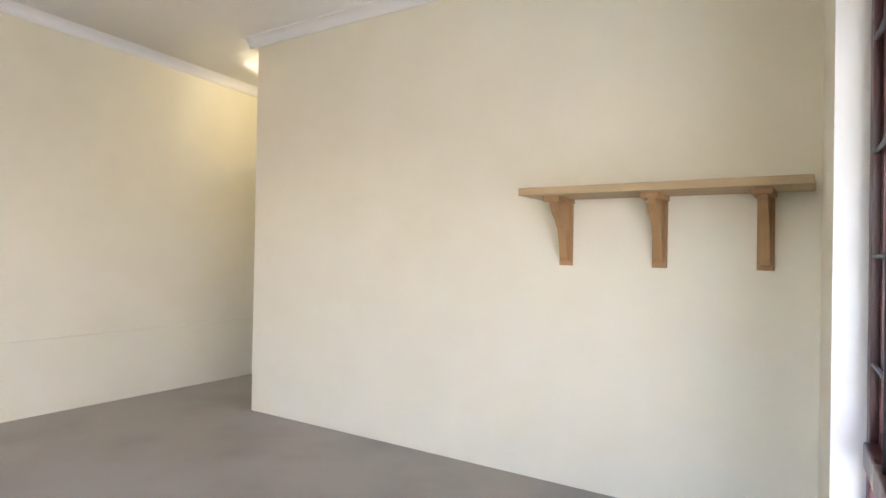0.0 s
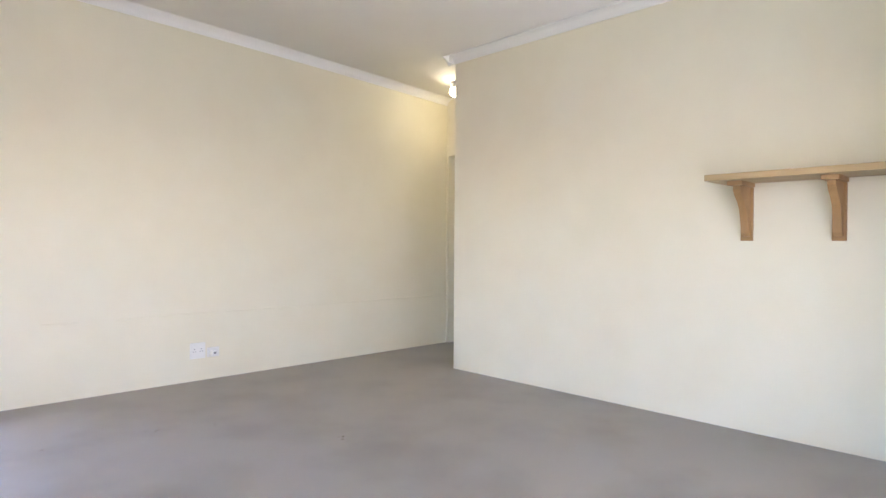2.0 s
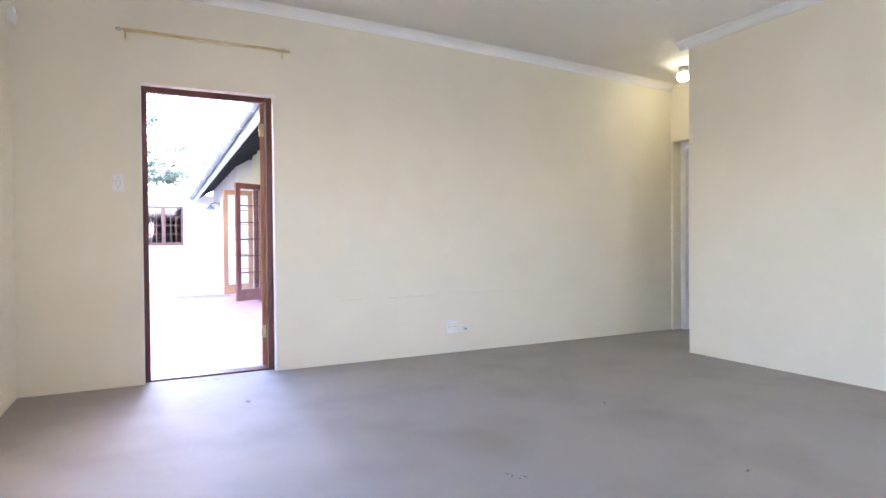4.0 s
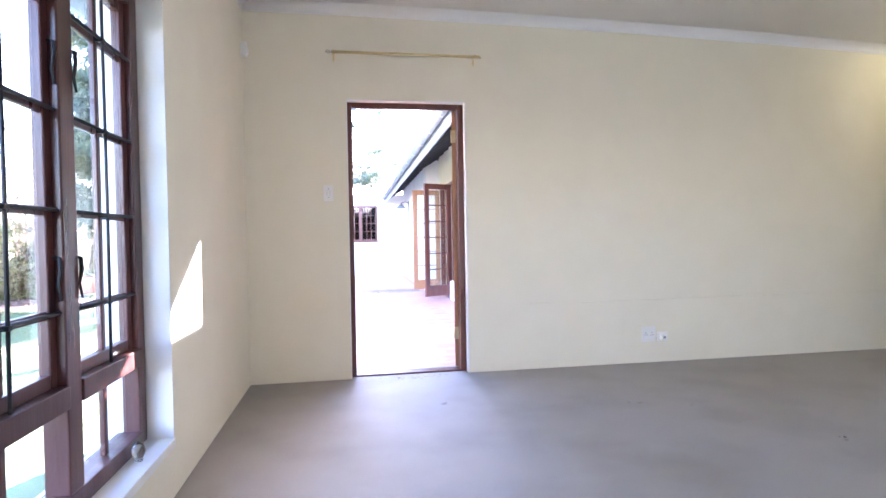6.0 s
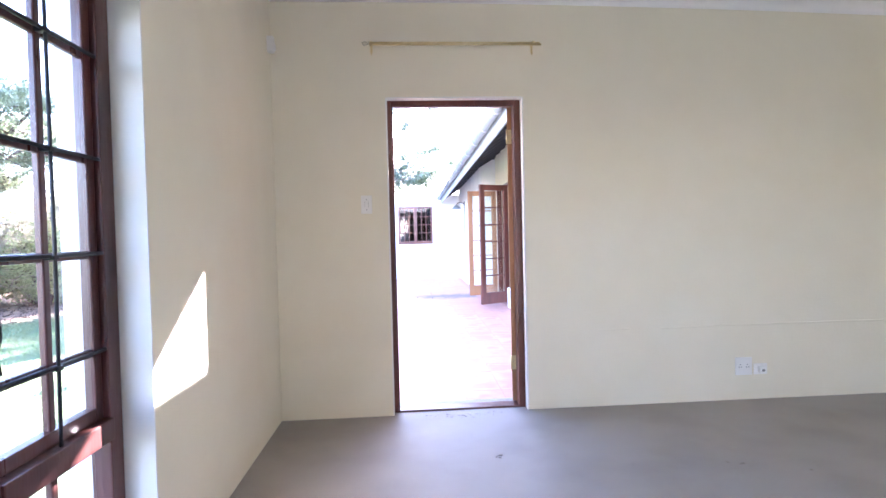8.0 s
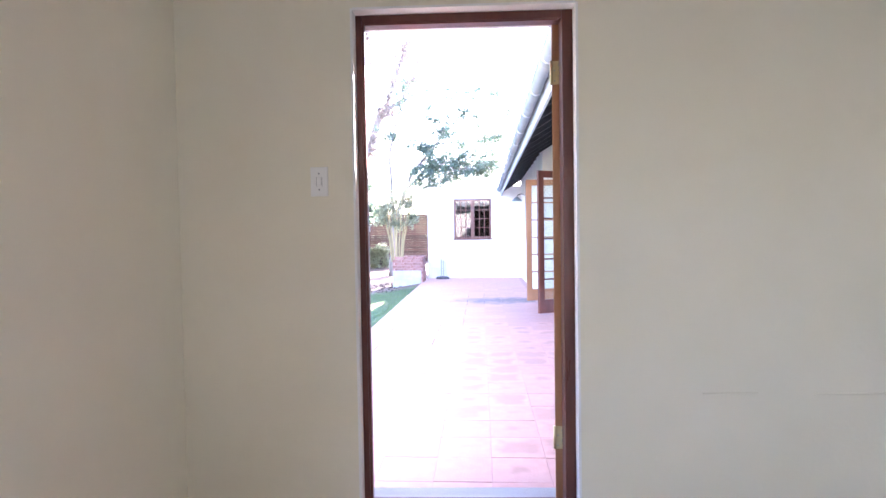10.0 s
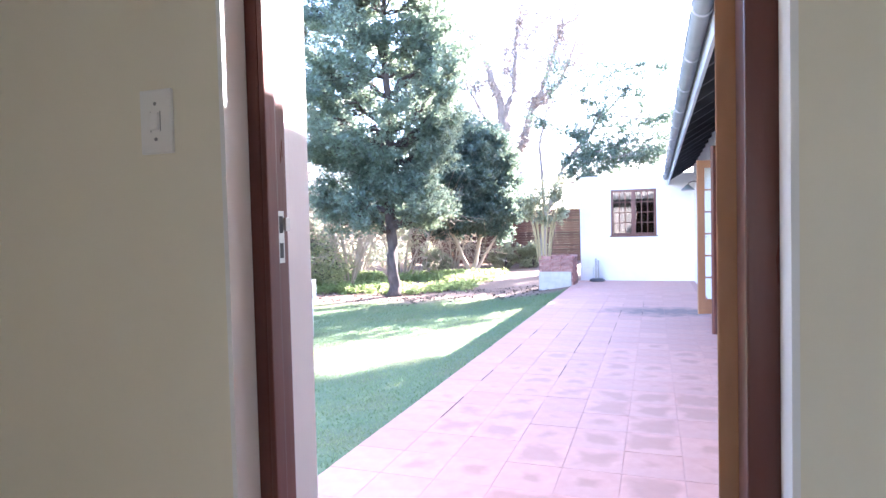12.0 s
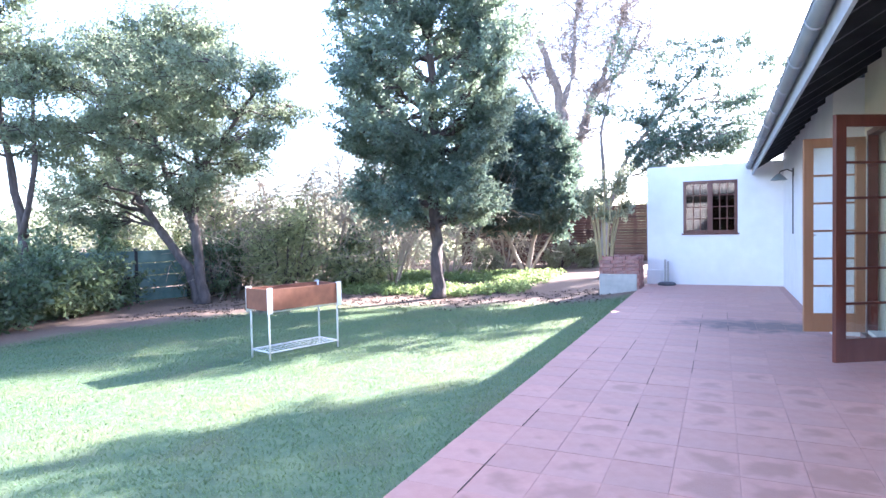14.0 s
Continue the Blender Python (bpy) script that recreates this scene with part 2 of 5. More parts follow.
def add_damp(m):
    n, l = m.node_tree.nodes, m.node_tree.links
    p = n["Principled BSDF"]
    base = p.inputs["Base Color"].links[0].from_socket
    geo, tc, oi = n.new("ShaderNodeNewGeometry"), n.new("ShaderNodeTexCoord"), n.new("ShaderNodeObjectInfo")

    def math_node(op, a, b=None):
        k = n.new("ShaderNodeMath")
        k.operation = op
        for s, v in zip(k.inputs, (a, b)):
            if v is None:
                continue
            if isinstance(v, (int, float)):
                s.default_value = v
            else:
                l.new(v, s)
        return k.outputs[0]
    sx = n.new("ShaderNodeSeparateXYZ")
    l.new(tc.outputs["Object"], sx.inputs[0])
    square = math_node("MAXIMUM", math_node("ABSOLUTE", sx.outputs[0]), math_node("ABSOLUTE", sx.outputs[1]))
    where = n.new("ShaderNodeMapping")
    where.inputs["Location"].default_value, where.inputs["Scale"].default_value = (-1.5 / 1.2, -3.0 / 2.6, 0), (1 / 1.2, 1 / 2.6, 0.0)
    l.new(geo.outputs["Position"], where.inputs["Vector"])
    ln = n.new("ShaderNodeVectorMath")
    ln.operation = "LENGTH"
    l.new(where.outputs[0], ln.inputs[0])
    wet = n.new("ShaderNodeMapRange")
    wet.inputs[1].default_value, wet.inputs[2].default_value, wet.inputs[3].default_value, wet.inputs[4].default_value = 0.2, 1.6, 0.03, -0.15
    l.new(ln.outputs["Value"], wet.inputs[0])
    no = n.new("ShaderNodeTexNoise")
    no.inputs["Scale"].default_value = 6.0
    l.new(geo.outputs["Position"], no.inputs["Vector"])
    big = n.new("ShaderNodeTexNoise")
    big.inputs["Scale"].default_value = 0.55
    l.new(geo.outputs["Position"], big.inputs["Vector"])
    d = math_node("ADD", square, math_node("MULTIPLY", math_node("SUBTRACT", no.outputs[0], 0.5), 0.26))
    size = math_node("ADD", math_node("MULTIPLY", oi.outputs["Random"], 0.15), math_node("ADD", wet.outputs[0], math_node("MULTIPLY", math_node("SUBTRACT", big.outputs[0], 0.5), 0.3)))
    edge = n.new("ShaderNodeMapRange")
    edge.inputs[1].default_value, edge.inputs[2].default_value = -0.03, 0.035
    l.new(math_node("SUBTRACT", size, d), edge.inputs[0])
    fac = math_node("MULTIPLY", edge.outputs[0], 0.5)
    x = n.new("ShaderNodeMix")
    x.data_type = "RGBA"
    l.new(fac, x.inputs[0])
    l.new(base, x.inputs[6])
    x.inputs[7].default_value = (0.29, 0.150, 0.112, 1)
    # a wide dark grey patch before the glazed doors
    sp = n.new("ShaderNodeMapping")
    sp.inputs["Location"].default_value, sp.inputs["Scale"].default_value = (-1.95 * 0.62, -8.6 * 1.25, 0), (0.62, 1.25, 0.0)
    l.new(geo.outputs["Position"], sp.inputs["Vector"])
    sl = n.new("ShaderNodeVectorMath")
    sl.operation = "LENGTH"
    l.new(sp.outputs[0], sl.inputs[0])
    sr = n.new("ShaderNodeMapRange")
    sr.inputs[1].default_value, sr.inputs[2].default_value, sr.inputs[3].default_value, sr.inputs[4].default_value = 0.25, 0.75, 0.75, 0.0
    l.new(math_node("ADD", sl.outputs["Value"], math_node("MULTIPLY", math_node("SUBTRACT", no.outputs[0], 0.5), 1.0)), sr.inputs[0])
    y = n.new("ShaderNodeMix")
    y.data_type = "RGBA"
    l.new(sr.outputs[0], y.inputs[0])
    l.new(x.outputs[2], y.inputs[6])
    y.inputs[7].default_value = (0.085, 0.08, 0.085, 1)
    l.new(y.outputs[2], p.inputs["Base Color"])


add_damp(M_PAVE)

# ground: lawn grading into dry earth and leaf litter towards the garden beds
M_GROUND = mat("lawn_soil", (0.085, 0.145, 0.072), (0.135, 0.19, 0.095), 9, 0.95, bump=0.6, bscale=40, blot=(0.15, 0.13, 0.07), bloscale=1.5, bloamt=0.5)


def add_earth(m):
    n, l = m.node_tree.nodes, m.node_tree.links
    p = n["Principled BSDF"]
    base = p.inputs["Base Color"].links[0].from_socket
    at = n.new("ShaderNodeAttribute")
    at.attribute_name = "earth"
    no = n.new("ShaderNodeTexNoise")
    no.inputs["Scale"].default_value = 30.0
    no.inputs["Detail"].default_value = 8.0
    tc = n.new("ShaderNodeTexCoord")
    l.new(tc.outputs["Object"], no.inputs["Vector"])
    e = n.new("ShaderNodeMix")
    e.data_type = "RGBA"
    l.new(no.outputs[0], e.inputs[0])
    e.inputs[6].default_value, e.inputs[7].default_value = (0.085, 0.05, 0.034, 1), (0.31, 0.205, 0.15, 1)
    x = n.new("ShaderNodeMix")
    x.data_type = "RGBA"
    l.new(at.outputs["Fac"], x.inputs[0])
    l.new(base, x.inputs[6])
    l.new(e.outputs[2], x.inputs[7])
    l.new(x.outputs[2], p.inputs["Base Color"])


add_earth(M_GROUND)

# ---- mesh helpers ----


def box(bm, x0, x1, y0, y1, z0, z1, bevel=0.0, m=None):
    """A box, with rounded edges if bevel is given."""
    b = bmesh.new()
    vs = [b.verts.new((x, y, z)) for x in (x0, x1) for y in (y0, y1) for z in (z0, z1)]
    for f in ((0, 1, 3, 2), (4, 6, 7, 5), (0, 4, 5, 1), (2, 3, 7, 6), (0, 2, 6, 4), (1, 5, 7, 3)):
        b.faces.new([vs[i] for i in f])
    bmesh.ops.recalc_face_normals(b, faces=b.faces)
    if bevel:
        bmesh.ops.bevel(b, geom=b.edges[:], offset=bevel, segments=2, affect="EDGES", profile=0.6)
    pour(bm, b, m)


def pour(bm, b, m=None):
    """Moves the geometry of b into bm."""
    if m is not None:
        b.transform(m)
    at = {v: bm.verts.new(v.co) for v in b.verts}
    for f in b.faces:
        g = bm.faces.new([at[v] for v in f.verts])
        g.smooth = f.smooth
    b.free()


def tube(bm, pts, radii, sides=8, smooth=True):
    """A round bar along pts with a radius at each point, closed at its ends."""
    pts = [Vector(p) for p in pts]
    if isinstance(radii, (int, float)):
        radii = [radii] * len(pts)
    rings = []
    ref = Vector((0.13, 0.31, 0.94))
    for i, p in enumerate(pts):
        d = (pts[min(i + 1, len(pts) - 1)] - pts[max(i - 1, 0)]).normalized()
        a = d.cross(ref if abs(d.dot(ref)) < 0.95 else Vector((1, 0, 0))).normalized()
        c = d.cross(a)
        rings.append([bm.verts.new(p + radii[i] * (math.cos(k * math.tau / sides) * a + math.sin(k * math.tau / sides) * c)) for k in range(sides)])
    for r, s in zip(rings, rings[1:]):
        for k in range(sides):
            f = bm.faces.new((r[k], r[(k + 1) % sides], s[(k + 1) % sides], s[k]))
            f.smooth = smooth
    bm.faces.new(rings[0][::-1])
    bm.faces.new(rings[-1])


def lathe(bm, profile, at=(0, 0, 0), sides=20, axis="z"):
    """A turned shape from (radius, height) pairs."""
    rings = []
    for r, h in profile:
        ring = []
        for k in range(sides):
            a = k * math.tau / sides
            v = (r * math.cos(a), r * math.sin(a), h) if axis == "z" else (r * math.cos(a), h, r * math.sin(a))
            ring.append(bm.verts.new(Vector(v) + Vector(at)))
        rings.append(ring)
    for r, s in zip(rings, rings[1:]):
        for k in range(sides):
            f = bm.faces.new((r[k], r[(k + 1) % sides], s[(k + 1) % sides], s[k]))
            f.smooth = True
    bm.faces.new(rings[0][::-1])
    bm.faces.new(rings[-1])


def extrude_profile(bm, profile, p0, p1, out):
    """Sweeps a profile of (outward, up) pairs from p0 to p1; out is the outward direction."""
    p0, p1, out = Vector(p0), Vector(p1), Vector(out)
    a = [bm.verts.new(p0 + out * u + Vector((0, 0, w))) for u, w in profile]
    b = [bm.verts.new(p1 + out * u + Vector((0, 0, w))) for u, w in profile]
    k = len(profile)
    for i in range(k):
        bm.faces.new((a[i], a[(i + 1) % k], b[(i + 1) % k], b[i]))
    bm.faces.new(a[::-1])
    bm.faces.new(b)


def mesh_of(name, bm, material):
    bmesh.ops.recalc_face_normals(bm, faces=bm.faces)
    me = bpy.data.meshes.new(name)
    bm.to_mesh(me)
    bm.free()
    me.materials.append(material)
    return me


def part(name, bm, material, parent, label=""):
    ob = new(name, mesh_of(name, bm, material))
    ob.parent = parent
    if label:
        ob["label"] = label
    return ob


def thing(name, label, category, at=None, group="", kind=""):
    ob = new(name)
    ob.empty_display_size = 0.1
    if at is not None:
        ob.matrix_world = at
    return tagged(ob, label, category, group, kind)


def solid(name, bm, material, label, category, group="", kind="", at=None):
    ob = new(name, mesh_of(name, bm, material))
    if at is not None:
        ob.matrix_world = at
    return tagged(ob, label, category, group, kind)


def structure(name, bm, material, label, at=None, category="structure"):
    return solid(name, bm, material, label, category, "", "structure", at)


def wall_with_hole(bm, x0, x1, y0, y1, z1, holes, z0=-0.3):
    """A wall along x between x0 and x1 with rectangular holes (xa, xb, za, zb)."""
    x = x0
    for xa, xb, za, zb in sorted(holes):
        box(bm, x, xa, y0, y1, z0, z1)
        if za > z0:
            box(bm, xa, xb, y0, y1, z0, za)
        box(bm, xa, xb, y0, y1, zb, z1)
        x = xb
    box(bm, x, x1, y0, y1, z0, z1)


def B():
    return bmesh.new()


ROT_WIN = pose(0, 0, 0, 0, 0, -1.2)                 # the window wall leans off square
OUT = pose(0, 0, 0, 0, 0, -1.3)                    # patio and wing lie slightly turned against the room
ROT_BACK = Matrix.Translation((0, -4.769, 0)) @ pose(0, 0, 0, 0, 0, math.degrees(math.atan(0.055)))


def cz(x):
    """Height of the cornice's lower edge; the ceiling sags slightly away from the window wall."""
    x = min(max(x, 0), 6.2)
    return 2.735 - 0.0042 * x * x


def ground_z(x, y):
    u = x - 0.0227 * y
    d = max(0.0, -u - 0.27)
    if u > -0.28:
        return -0.21
    return -0.15 - 0.33 * (1 - math.exp(-d / 1.8)) + 0.012 * min(max(0.0, y - 12), 14) + 0.012 * noise.noise((x * 0.8, y * 0.8, 0))

# ---- the room ----
H_TOP = 2.95
DX0, DX1, DH = 0.735, 1.647, 2.11        # garden door opening

bm = B()
box(bm, -0.35, 6.4, -5.2, 0.31, -0.25, 0.0)
structure("floor", bm, M_FLOOR, "worn grey-brown carpet floor with faint stains", category="floor")

bm = B()
wall_with_hole(bm, -0.30, 6.4, 0.0, 0.16, H_TOP, [(DX0, DX1, -0.3, DH)])
wall_door = structure("wall_north", bm, M_WALL, "cream painted plaster wall with the garden door", category="wall")
bm = B()
wall_with_hole(bm, -0.50, 2.72, 0.16, 0.275, H_TOP, [(DX0, DX1, -0.3, DH)])
box(bm, 2.72, 6.4, 0.16, 0.275, -0.3, H_TOP)
structure("wall_north_outer", bm, M_EXT, "white plastered outside of the house wall", category="wall")
# white reveals lining the door opening
bm = B()
box(bm, DX0 - 0.004, DX0 + 0.006, -0.003, 0.065, 0.0, DH, 0.0)
box(bm, DX0 - 0.004, DX0 + 0.006, 0.158, 0.278, -0.1, DH, 0.0)
box(bm, DX1 - 0.006, DX1 + 0.004, -0.003, 0.065, 0.0, DH, 0.0)
box(bm, DX1 - 0.006, DX1 + 0.004, 0.158, 0.278, -0.1, DH, 0.0)
box(bm, DX0 + 0.006, DX1 - 0.006, -0.003, 0.065, DH - 0.006, DH + 0.004)
box(bm, DX0 + 0.006, DX1 - 0.006, 0.158, 0.278, DH - 0.006, DH + 0.004)
structure("door_reveal", bm, M_REVEAL, "white painted reveal of the door opening", category="trim")

# window wall, built along its own x axis and turned to run towards -y
WIN_M = ROT_WIN @ pose(0, 0, 0, 0, 0, -90)          # local x runs towards -y, local y towards +x
WX0, WX1, WZ0, WZ1 = 1.905, 3.93, 0.245, 2.08
bm = B()
wall_with_hole(bm, 0.0, 5.2, -0.10, 0.0, H_TOP, [(WX0, WX1, WZ0, WZ1)])
structure("wall_west", bm, M_WALL, "cream painted plaster wall with the tall window", WIN_M, "wall")
bm = B()
wall_with_hole(bm, -0.30, 5.2, -0.28, -0.10, H_TOP, [(WX0, WX1, WZ0, WZ1)])
structure("wall_west_outer", bm, M_EXT, "white plastered outside of the window wall", WIN_M, "wall")
def window_reveal(m, name):
    b = B()
    for a0, a1, c0, c1 in ((WX0 - 0.004, WX0 + 0.005, WZ0, WZ1), (WX1 - 0.005, WX1 + 0.004, WZ0, WZ1)):
        box(b, a0, a1, -0.098, 0.003, c0, c1)
    box(b, WX0 + 0.005, WX1 - 0.005, -0.098, 0.003, WZ1 - 0.005, WZ1 + 0.004)
    structure(name, b, M_REVEAL, "white painted window reveal", m, "trim")
    b = B()
    box(b, WX0 + 0.005, WX1 - 0.005, -0.098, 0.012, WZ0 - 0.03, WZ0 + 0.006, 0.005)
    structure(name + "_sill", b, M_REVEAL, "white painted plaster window sill", m, "trim")


window_reveal(WIN_M, "window_reveal_1")

# shelf wall and passage
SX, SY = 4.968, -1.025
bm = B()
box(bm, SX, SX + 0.14, -5.0, SY, -0.2, H_TOP, 0.006)
structure("wall_east", bm, M_WALL, "cream painted plaster wall carrying the shelf", category="wall")
bm = B()
box(bm, SX + 0.14, 6.4, SY - 0.14, SY, -0.2, H_TOP)
structure("wall_passage", bm, M_WALL, "cream painted passage wall", category="wall")
EX = 6.03
bm = B()
wall_with_hole(bm, 0, 1.2, -0.14, 0, H_TOP, [(0.03, 0.85, -0.2, 2.04)])
structure("wall_passage_end", bm, M_WALL, "cream painted wall at the passage end", Matrix.Translation((EX, 0, 0)) @ pose(0, 0, 0, 0, 0, -90), "wall")

# back wall with a second window, behind the start of the walk
BW0 = 4.25 - (WX1 - WX0)
BACK_M = ROT_BACK @ Matrix.Translation((BW0 - WX0, 0, 0))
bm = B()
wall_with_hole(bm, -0.4, 5.0, -0.10, 0.0, H_TOP, [(BW0, 4.25, WZ0, WZ1)])
structure("wall_south", bm, M_WALL, "cream painted plaster wall behind with a tall window", ROT_BACK, "wall")
bm = B()
wall_with_hole(bm, -0.4, 5.3, -0.28, -0.10, H_TOP, [(BW0, 4.25, WZ0, WZ1)])
structure("wall_south_outer", bm, M_EXT, "white plastered outside of the back wall", ROT_BACK, "wall")
window_reveal(BACK_M, "window_reveal_2")

# unseen wall facing the back window, added to block low sky light
bm = B()
box(bm, -1.2, 7.5, -7.9, -7.67, -0.6, 2.5)
structure("wall_yard", bm, M_STONE, "unseen grey stone wall added behind the house to block low sky light", category="wall")

# ceiling, one sagging sheet with thickness
bm = B()
xs = [-0.45 + i * 0.35 for i in range(21)]
lo = [[bm.verts.new((x, y, cz(x) + 0.062)) for x in xs] for y in (-5.3, 0.31)]
hi = [[bm.verts.new((x, y, H_TOP + 0.15)) for x in xs] for y in (-5.3, 0.31)]
for i in range(20):
    bm.faces.new((lo[0][i], lo[1][i], lo[1][i + 1], lo[0][i + 1])).smooth = True
    bm.faces.new((hi[0][i], hi[0][i + 1], hi[1][i + 1], hi[1][i]))
    bm.faces.new((lo[0][i], lo[0][i + 1], hi[0][i + 1], hi[0][i]))
    bm.faces.new((lo[1][i + 1], lo[1][i], hi[1][i], hi[1][i + 1]))
bm.faces.new((lo[0][0], hi[0][0], hi[1][0], lo[1][0]))
bm.faces.new((lo[0][20], lo[1][20], hi[1][20], hi[0][20]))
structure("ceiling", bm, M_CEIL, "white painted flat ceiling", category="ceiling")

COVE = [(0, 0), (0.012, 0), (0.016, 0.009), (0.026, 0.023), (0.045, 0.039), (0.066, 0.049), (0.078, 0.052), (0.080, 0.065), (0, 0.065)]


SOFT = [(0.0, 0.0), (0.003, 0.0)] + [(0.113 - 0.110 * math.cos(a_), 0.0635 * math.sin(a_)) for a_ in (0.2, 0.4, 0.6, 0.8, 1.0, 1.2, 1.4, math.pi / 2)] + [(0.113, 0.065), (0.0, 0.065)]


def cornice(name, p0, p1, out, steps=8, profile=COVE, material=M_CORNICE, label="white moulded cove cornice"):
    b = B()
    p0, p1 = Vector((*p0, 0)), Vector((*p1, 0))
    for i in range(steps):
        a, c = p0.lerp(p1, i / steps), p0.lerp(p1, (i + 1) / steps)
        a.z, c.z = cz(a.x), cz(c.x)
        extrude_profile(b, profile, a, c, out)
    bmesh.ops.remove_doubles(b, verts=b.verts, dist=0.0005)
    if profile is not COVE:
        for f_ in b.faces:
            f_.smooth = True
    structure(name, b, material, label, category="cornice")


cornice("cornice_north", (0, 0), (EX, 0), (0, -1, 0), 14, SOFT, M_CEIL, "plain plastered cove running into the ceiling")
cornice("cornice_east", (SX, SY + 0.078), (SX, -4.49), (-1, 0, 0), 1)
cornice("cornice_passage", (SX - 0.078, SY), (EX, SY), (0, 1, 0), 5)
cornice("cornice_west", (0, 0), (-0.166, -4.75), (1, -0.035, 0), 4, SOFT, M_CEIL, "plain plastered cove running into the ceiling")

# raised plaster line low on the door wall
bm = B()
random.seed(3)
x, z = 1.70, 0.528
while x < EX - 0.05:
    n2 = x + 0.22
    z2 = 0.524 + random.uniform(-0.004, 0.004)
    if x > 2.6 or random.random() < 0.3:
        extrude_profile(bm, [(0, -0.007), (0.0025, -0.002), (0.003, 0.002), (0, 0.004)], (x, 0, z), (n2, 0, z2), (0, -1, 0))
    x, z = n2, z2
structure("plaster_ridge", bm, M_WALL, "thin raised plaster line along the wall", category="trim")


def door_frame(name, m, w, h, wood, label, face=0.105, both=True, left=0.048):
    t = thing(name, label, "door frame", m, kind="structure")
    for nm, dims in (("jamb", (0, left, 0, face, 0, h)), ("jamb", (w - 0.048, w, 0, face, 0, h)), ("head", (left, w - 0.048, 0, face, h - 0.036, h))):
        b = B()
        box(b, *dims, 0.004)
        part(nm, b, wood, t)
    for dims in ((left, left + 0.012, 0.0, face - 0.050, 0, h - 0.036), (w - 0.062, w - 0.048, 0.0, face - 0.070, 0, h - 0.036), (left + 0.012, w - 0.062, 0.0, face - 0.050, h - 0.044, h - 0.036)):
        if not both and dims[0] > w / 2:
            continue
        b = B()
        box(b, *dims, 0.003)
        part("stop", b, wood, t)
    return t


# garden door: frame and the leaf standing open outside
fr = door_frame("door_1", Matrix.Translation((DX0 + 0.002, 0.068, 0.0)), DX1 - DX0 - 0.004, DH - 0.003, M_WOOD_DARK, "red-brown varnished garden door frame, standing open", 0.086, False, 0.028)
b = B()
box(b, 0.0, DX1 - DX0 - 0.004, 0.0, 0.12, -0.02, 0.012, 0.004)
part("threshold", b, M_WOOD_DARK, fr, "dark worn threshold")
b = B()
box(b, 0.0278, 0.0305, 0.046, 0.068, 1.136, 1.240, 0.001)
strike = part("strike_plate", b, M_STEEL, fr, "worn steel strike plate")
for za, zb in ((1.146, 1.176), (1.196, 1.230)):
    b = B()
    box(b, 0.0303, 0.0312, 0.051, 0.063, za, zb)
    part("bolt_hole", b, M_BLACK, strike)
b = B()
box(b, 0.030, 0.036, 0.066, 0.082, 1.20, 1.227, 0.002)
part("latch_lip", b, M_STEEL, strike)

leaf = thing("open_door_leaf", "worn orange-brown wooden door leaf swung open outside", "door", Matrix.Translation((1.568, 0.162, 0.02)) @ pose(0, 0, 0, 0, 0, 79))
# local x along the leaf away from its hinge edge, y across its thickness
b = B()
box(b, 0.0, 0.11, -0.044, 0.0, 0, 2.09, 0.003)
part("hinge_stile", b, M_WOOD_EDGE, leaf)
b = B()
box(b, 0.70, 0.81, -0.044, 0.0, 0, 2.09, 0.003)
part("lock_stile", b, M_WOOD_EDGE, leaf)
for z0, z1 in ((0, 0.2), (0.95, 1.1), (1.96, 2.09)):
    b = B()
    box(b, 0.11, 0.70, -0.042, -0.002, z0, z1, 0.003)
    part("rail", b, M_WOOD_DOOR, leaf)
for z0, z1 in ((0.2, 0.95), (1.1, 1.96)):
    b = B()
    box(b, 0.108, 0.702, -0.030, -0.014, z0 - 0.002, z1 + 0.002)
    part("panel", b, M_WOOD_DOOR, leaf)
for z in (0.22, 1.80):
    b = B()
    box(b, -0.0025, 0.0, -0.038, -0.004, z, z + 0.10, 0.0008)
    tube(b, [(-0.004, 0.002, z), (-0.004, 0.002, z + 0.10)], 0.006)
    hg = part("hinge", b, M_BRASS, leaf, "dull brass butt hinge")
    for k in range(4):
        b = B()
        tube(b, [(-0.0035, -0.012 - 0.018 * (k % 2), z + 0.015 + 0.022 * k), (-0.002, -0.012 - 0.018 * (k % 2), z + 0.015 + 0.022 * k)], 0.0035, 6)
        part("screw", b, M_STEEL, hg)

# passage door, white, closed
pm = Matrix.Translation((EX + 0.004, -0.03, 0)) @ pose(0, 0, 0, 0, 0, -90)
fr2 = door_frame("door_2", pm @ Matrix.Translation((0, -0.03, 0)), 0.82, 2.04, M_WHITE_WOOD, "white painted passage door in its frame")
b = B()
box(b, 0.05, 0.77, 0.06, 0.10, 0.01, 1.985, 0.003)
part("door_leaf", b, M_WHITE_WOOD, fr2)
b = B()
tube(b, [(0.12, 0.06, 1.02), (0.12, 0.01, 1.02), (0.22, 0.01, 1.02)], 0.009)
part("door_handle", b, M_STEEL, fr2, "steel lever handle")


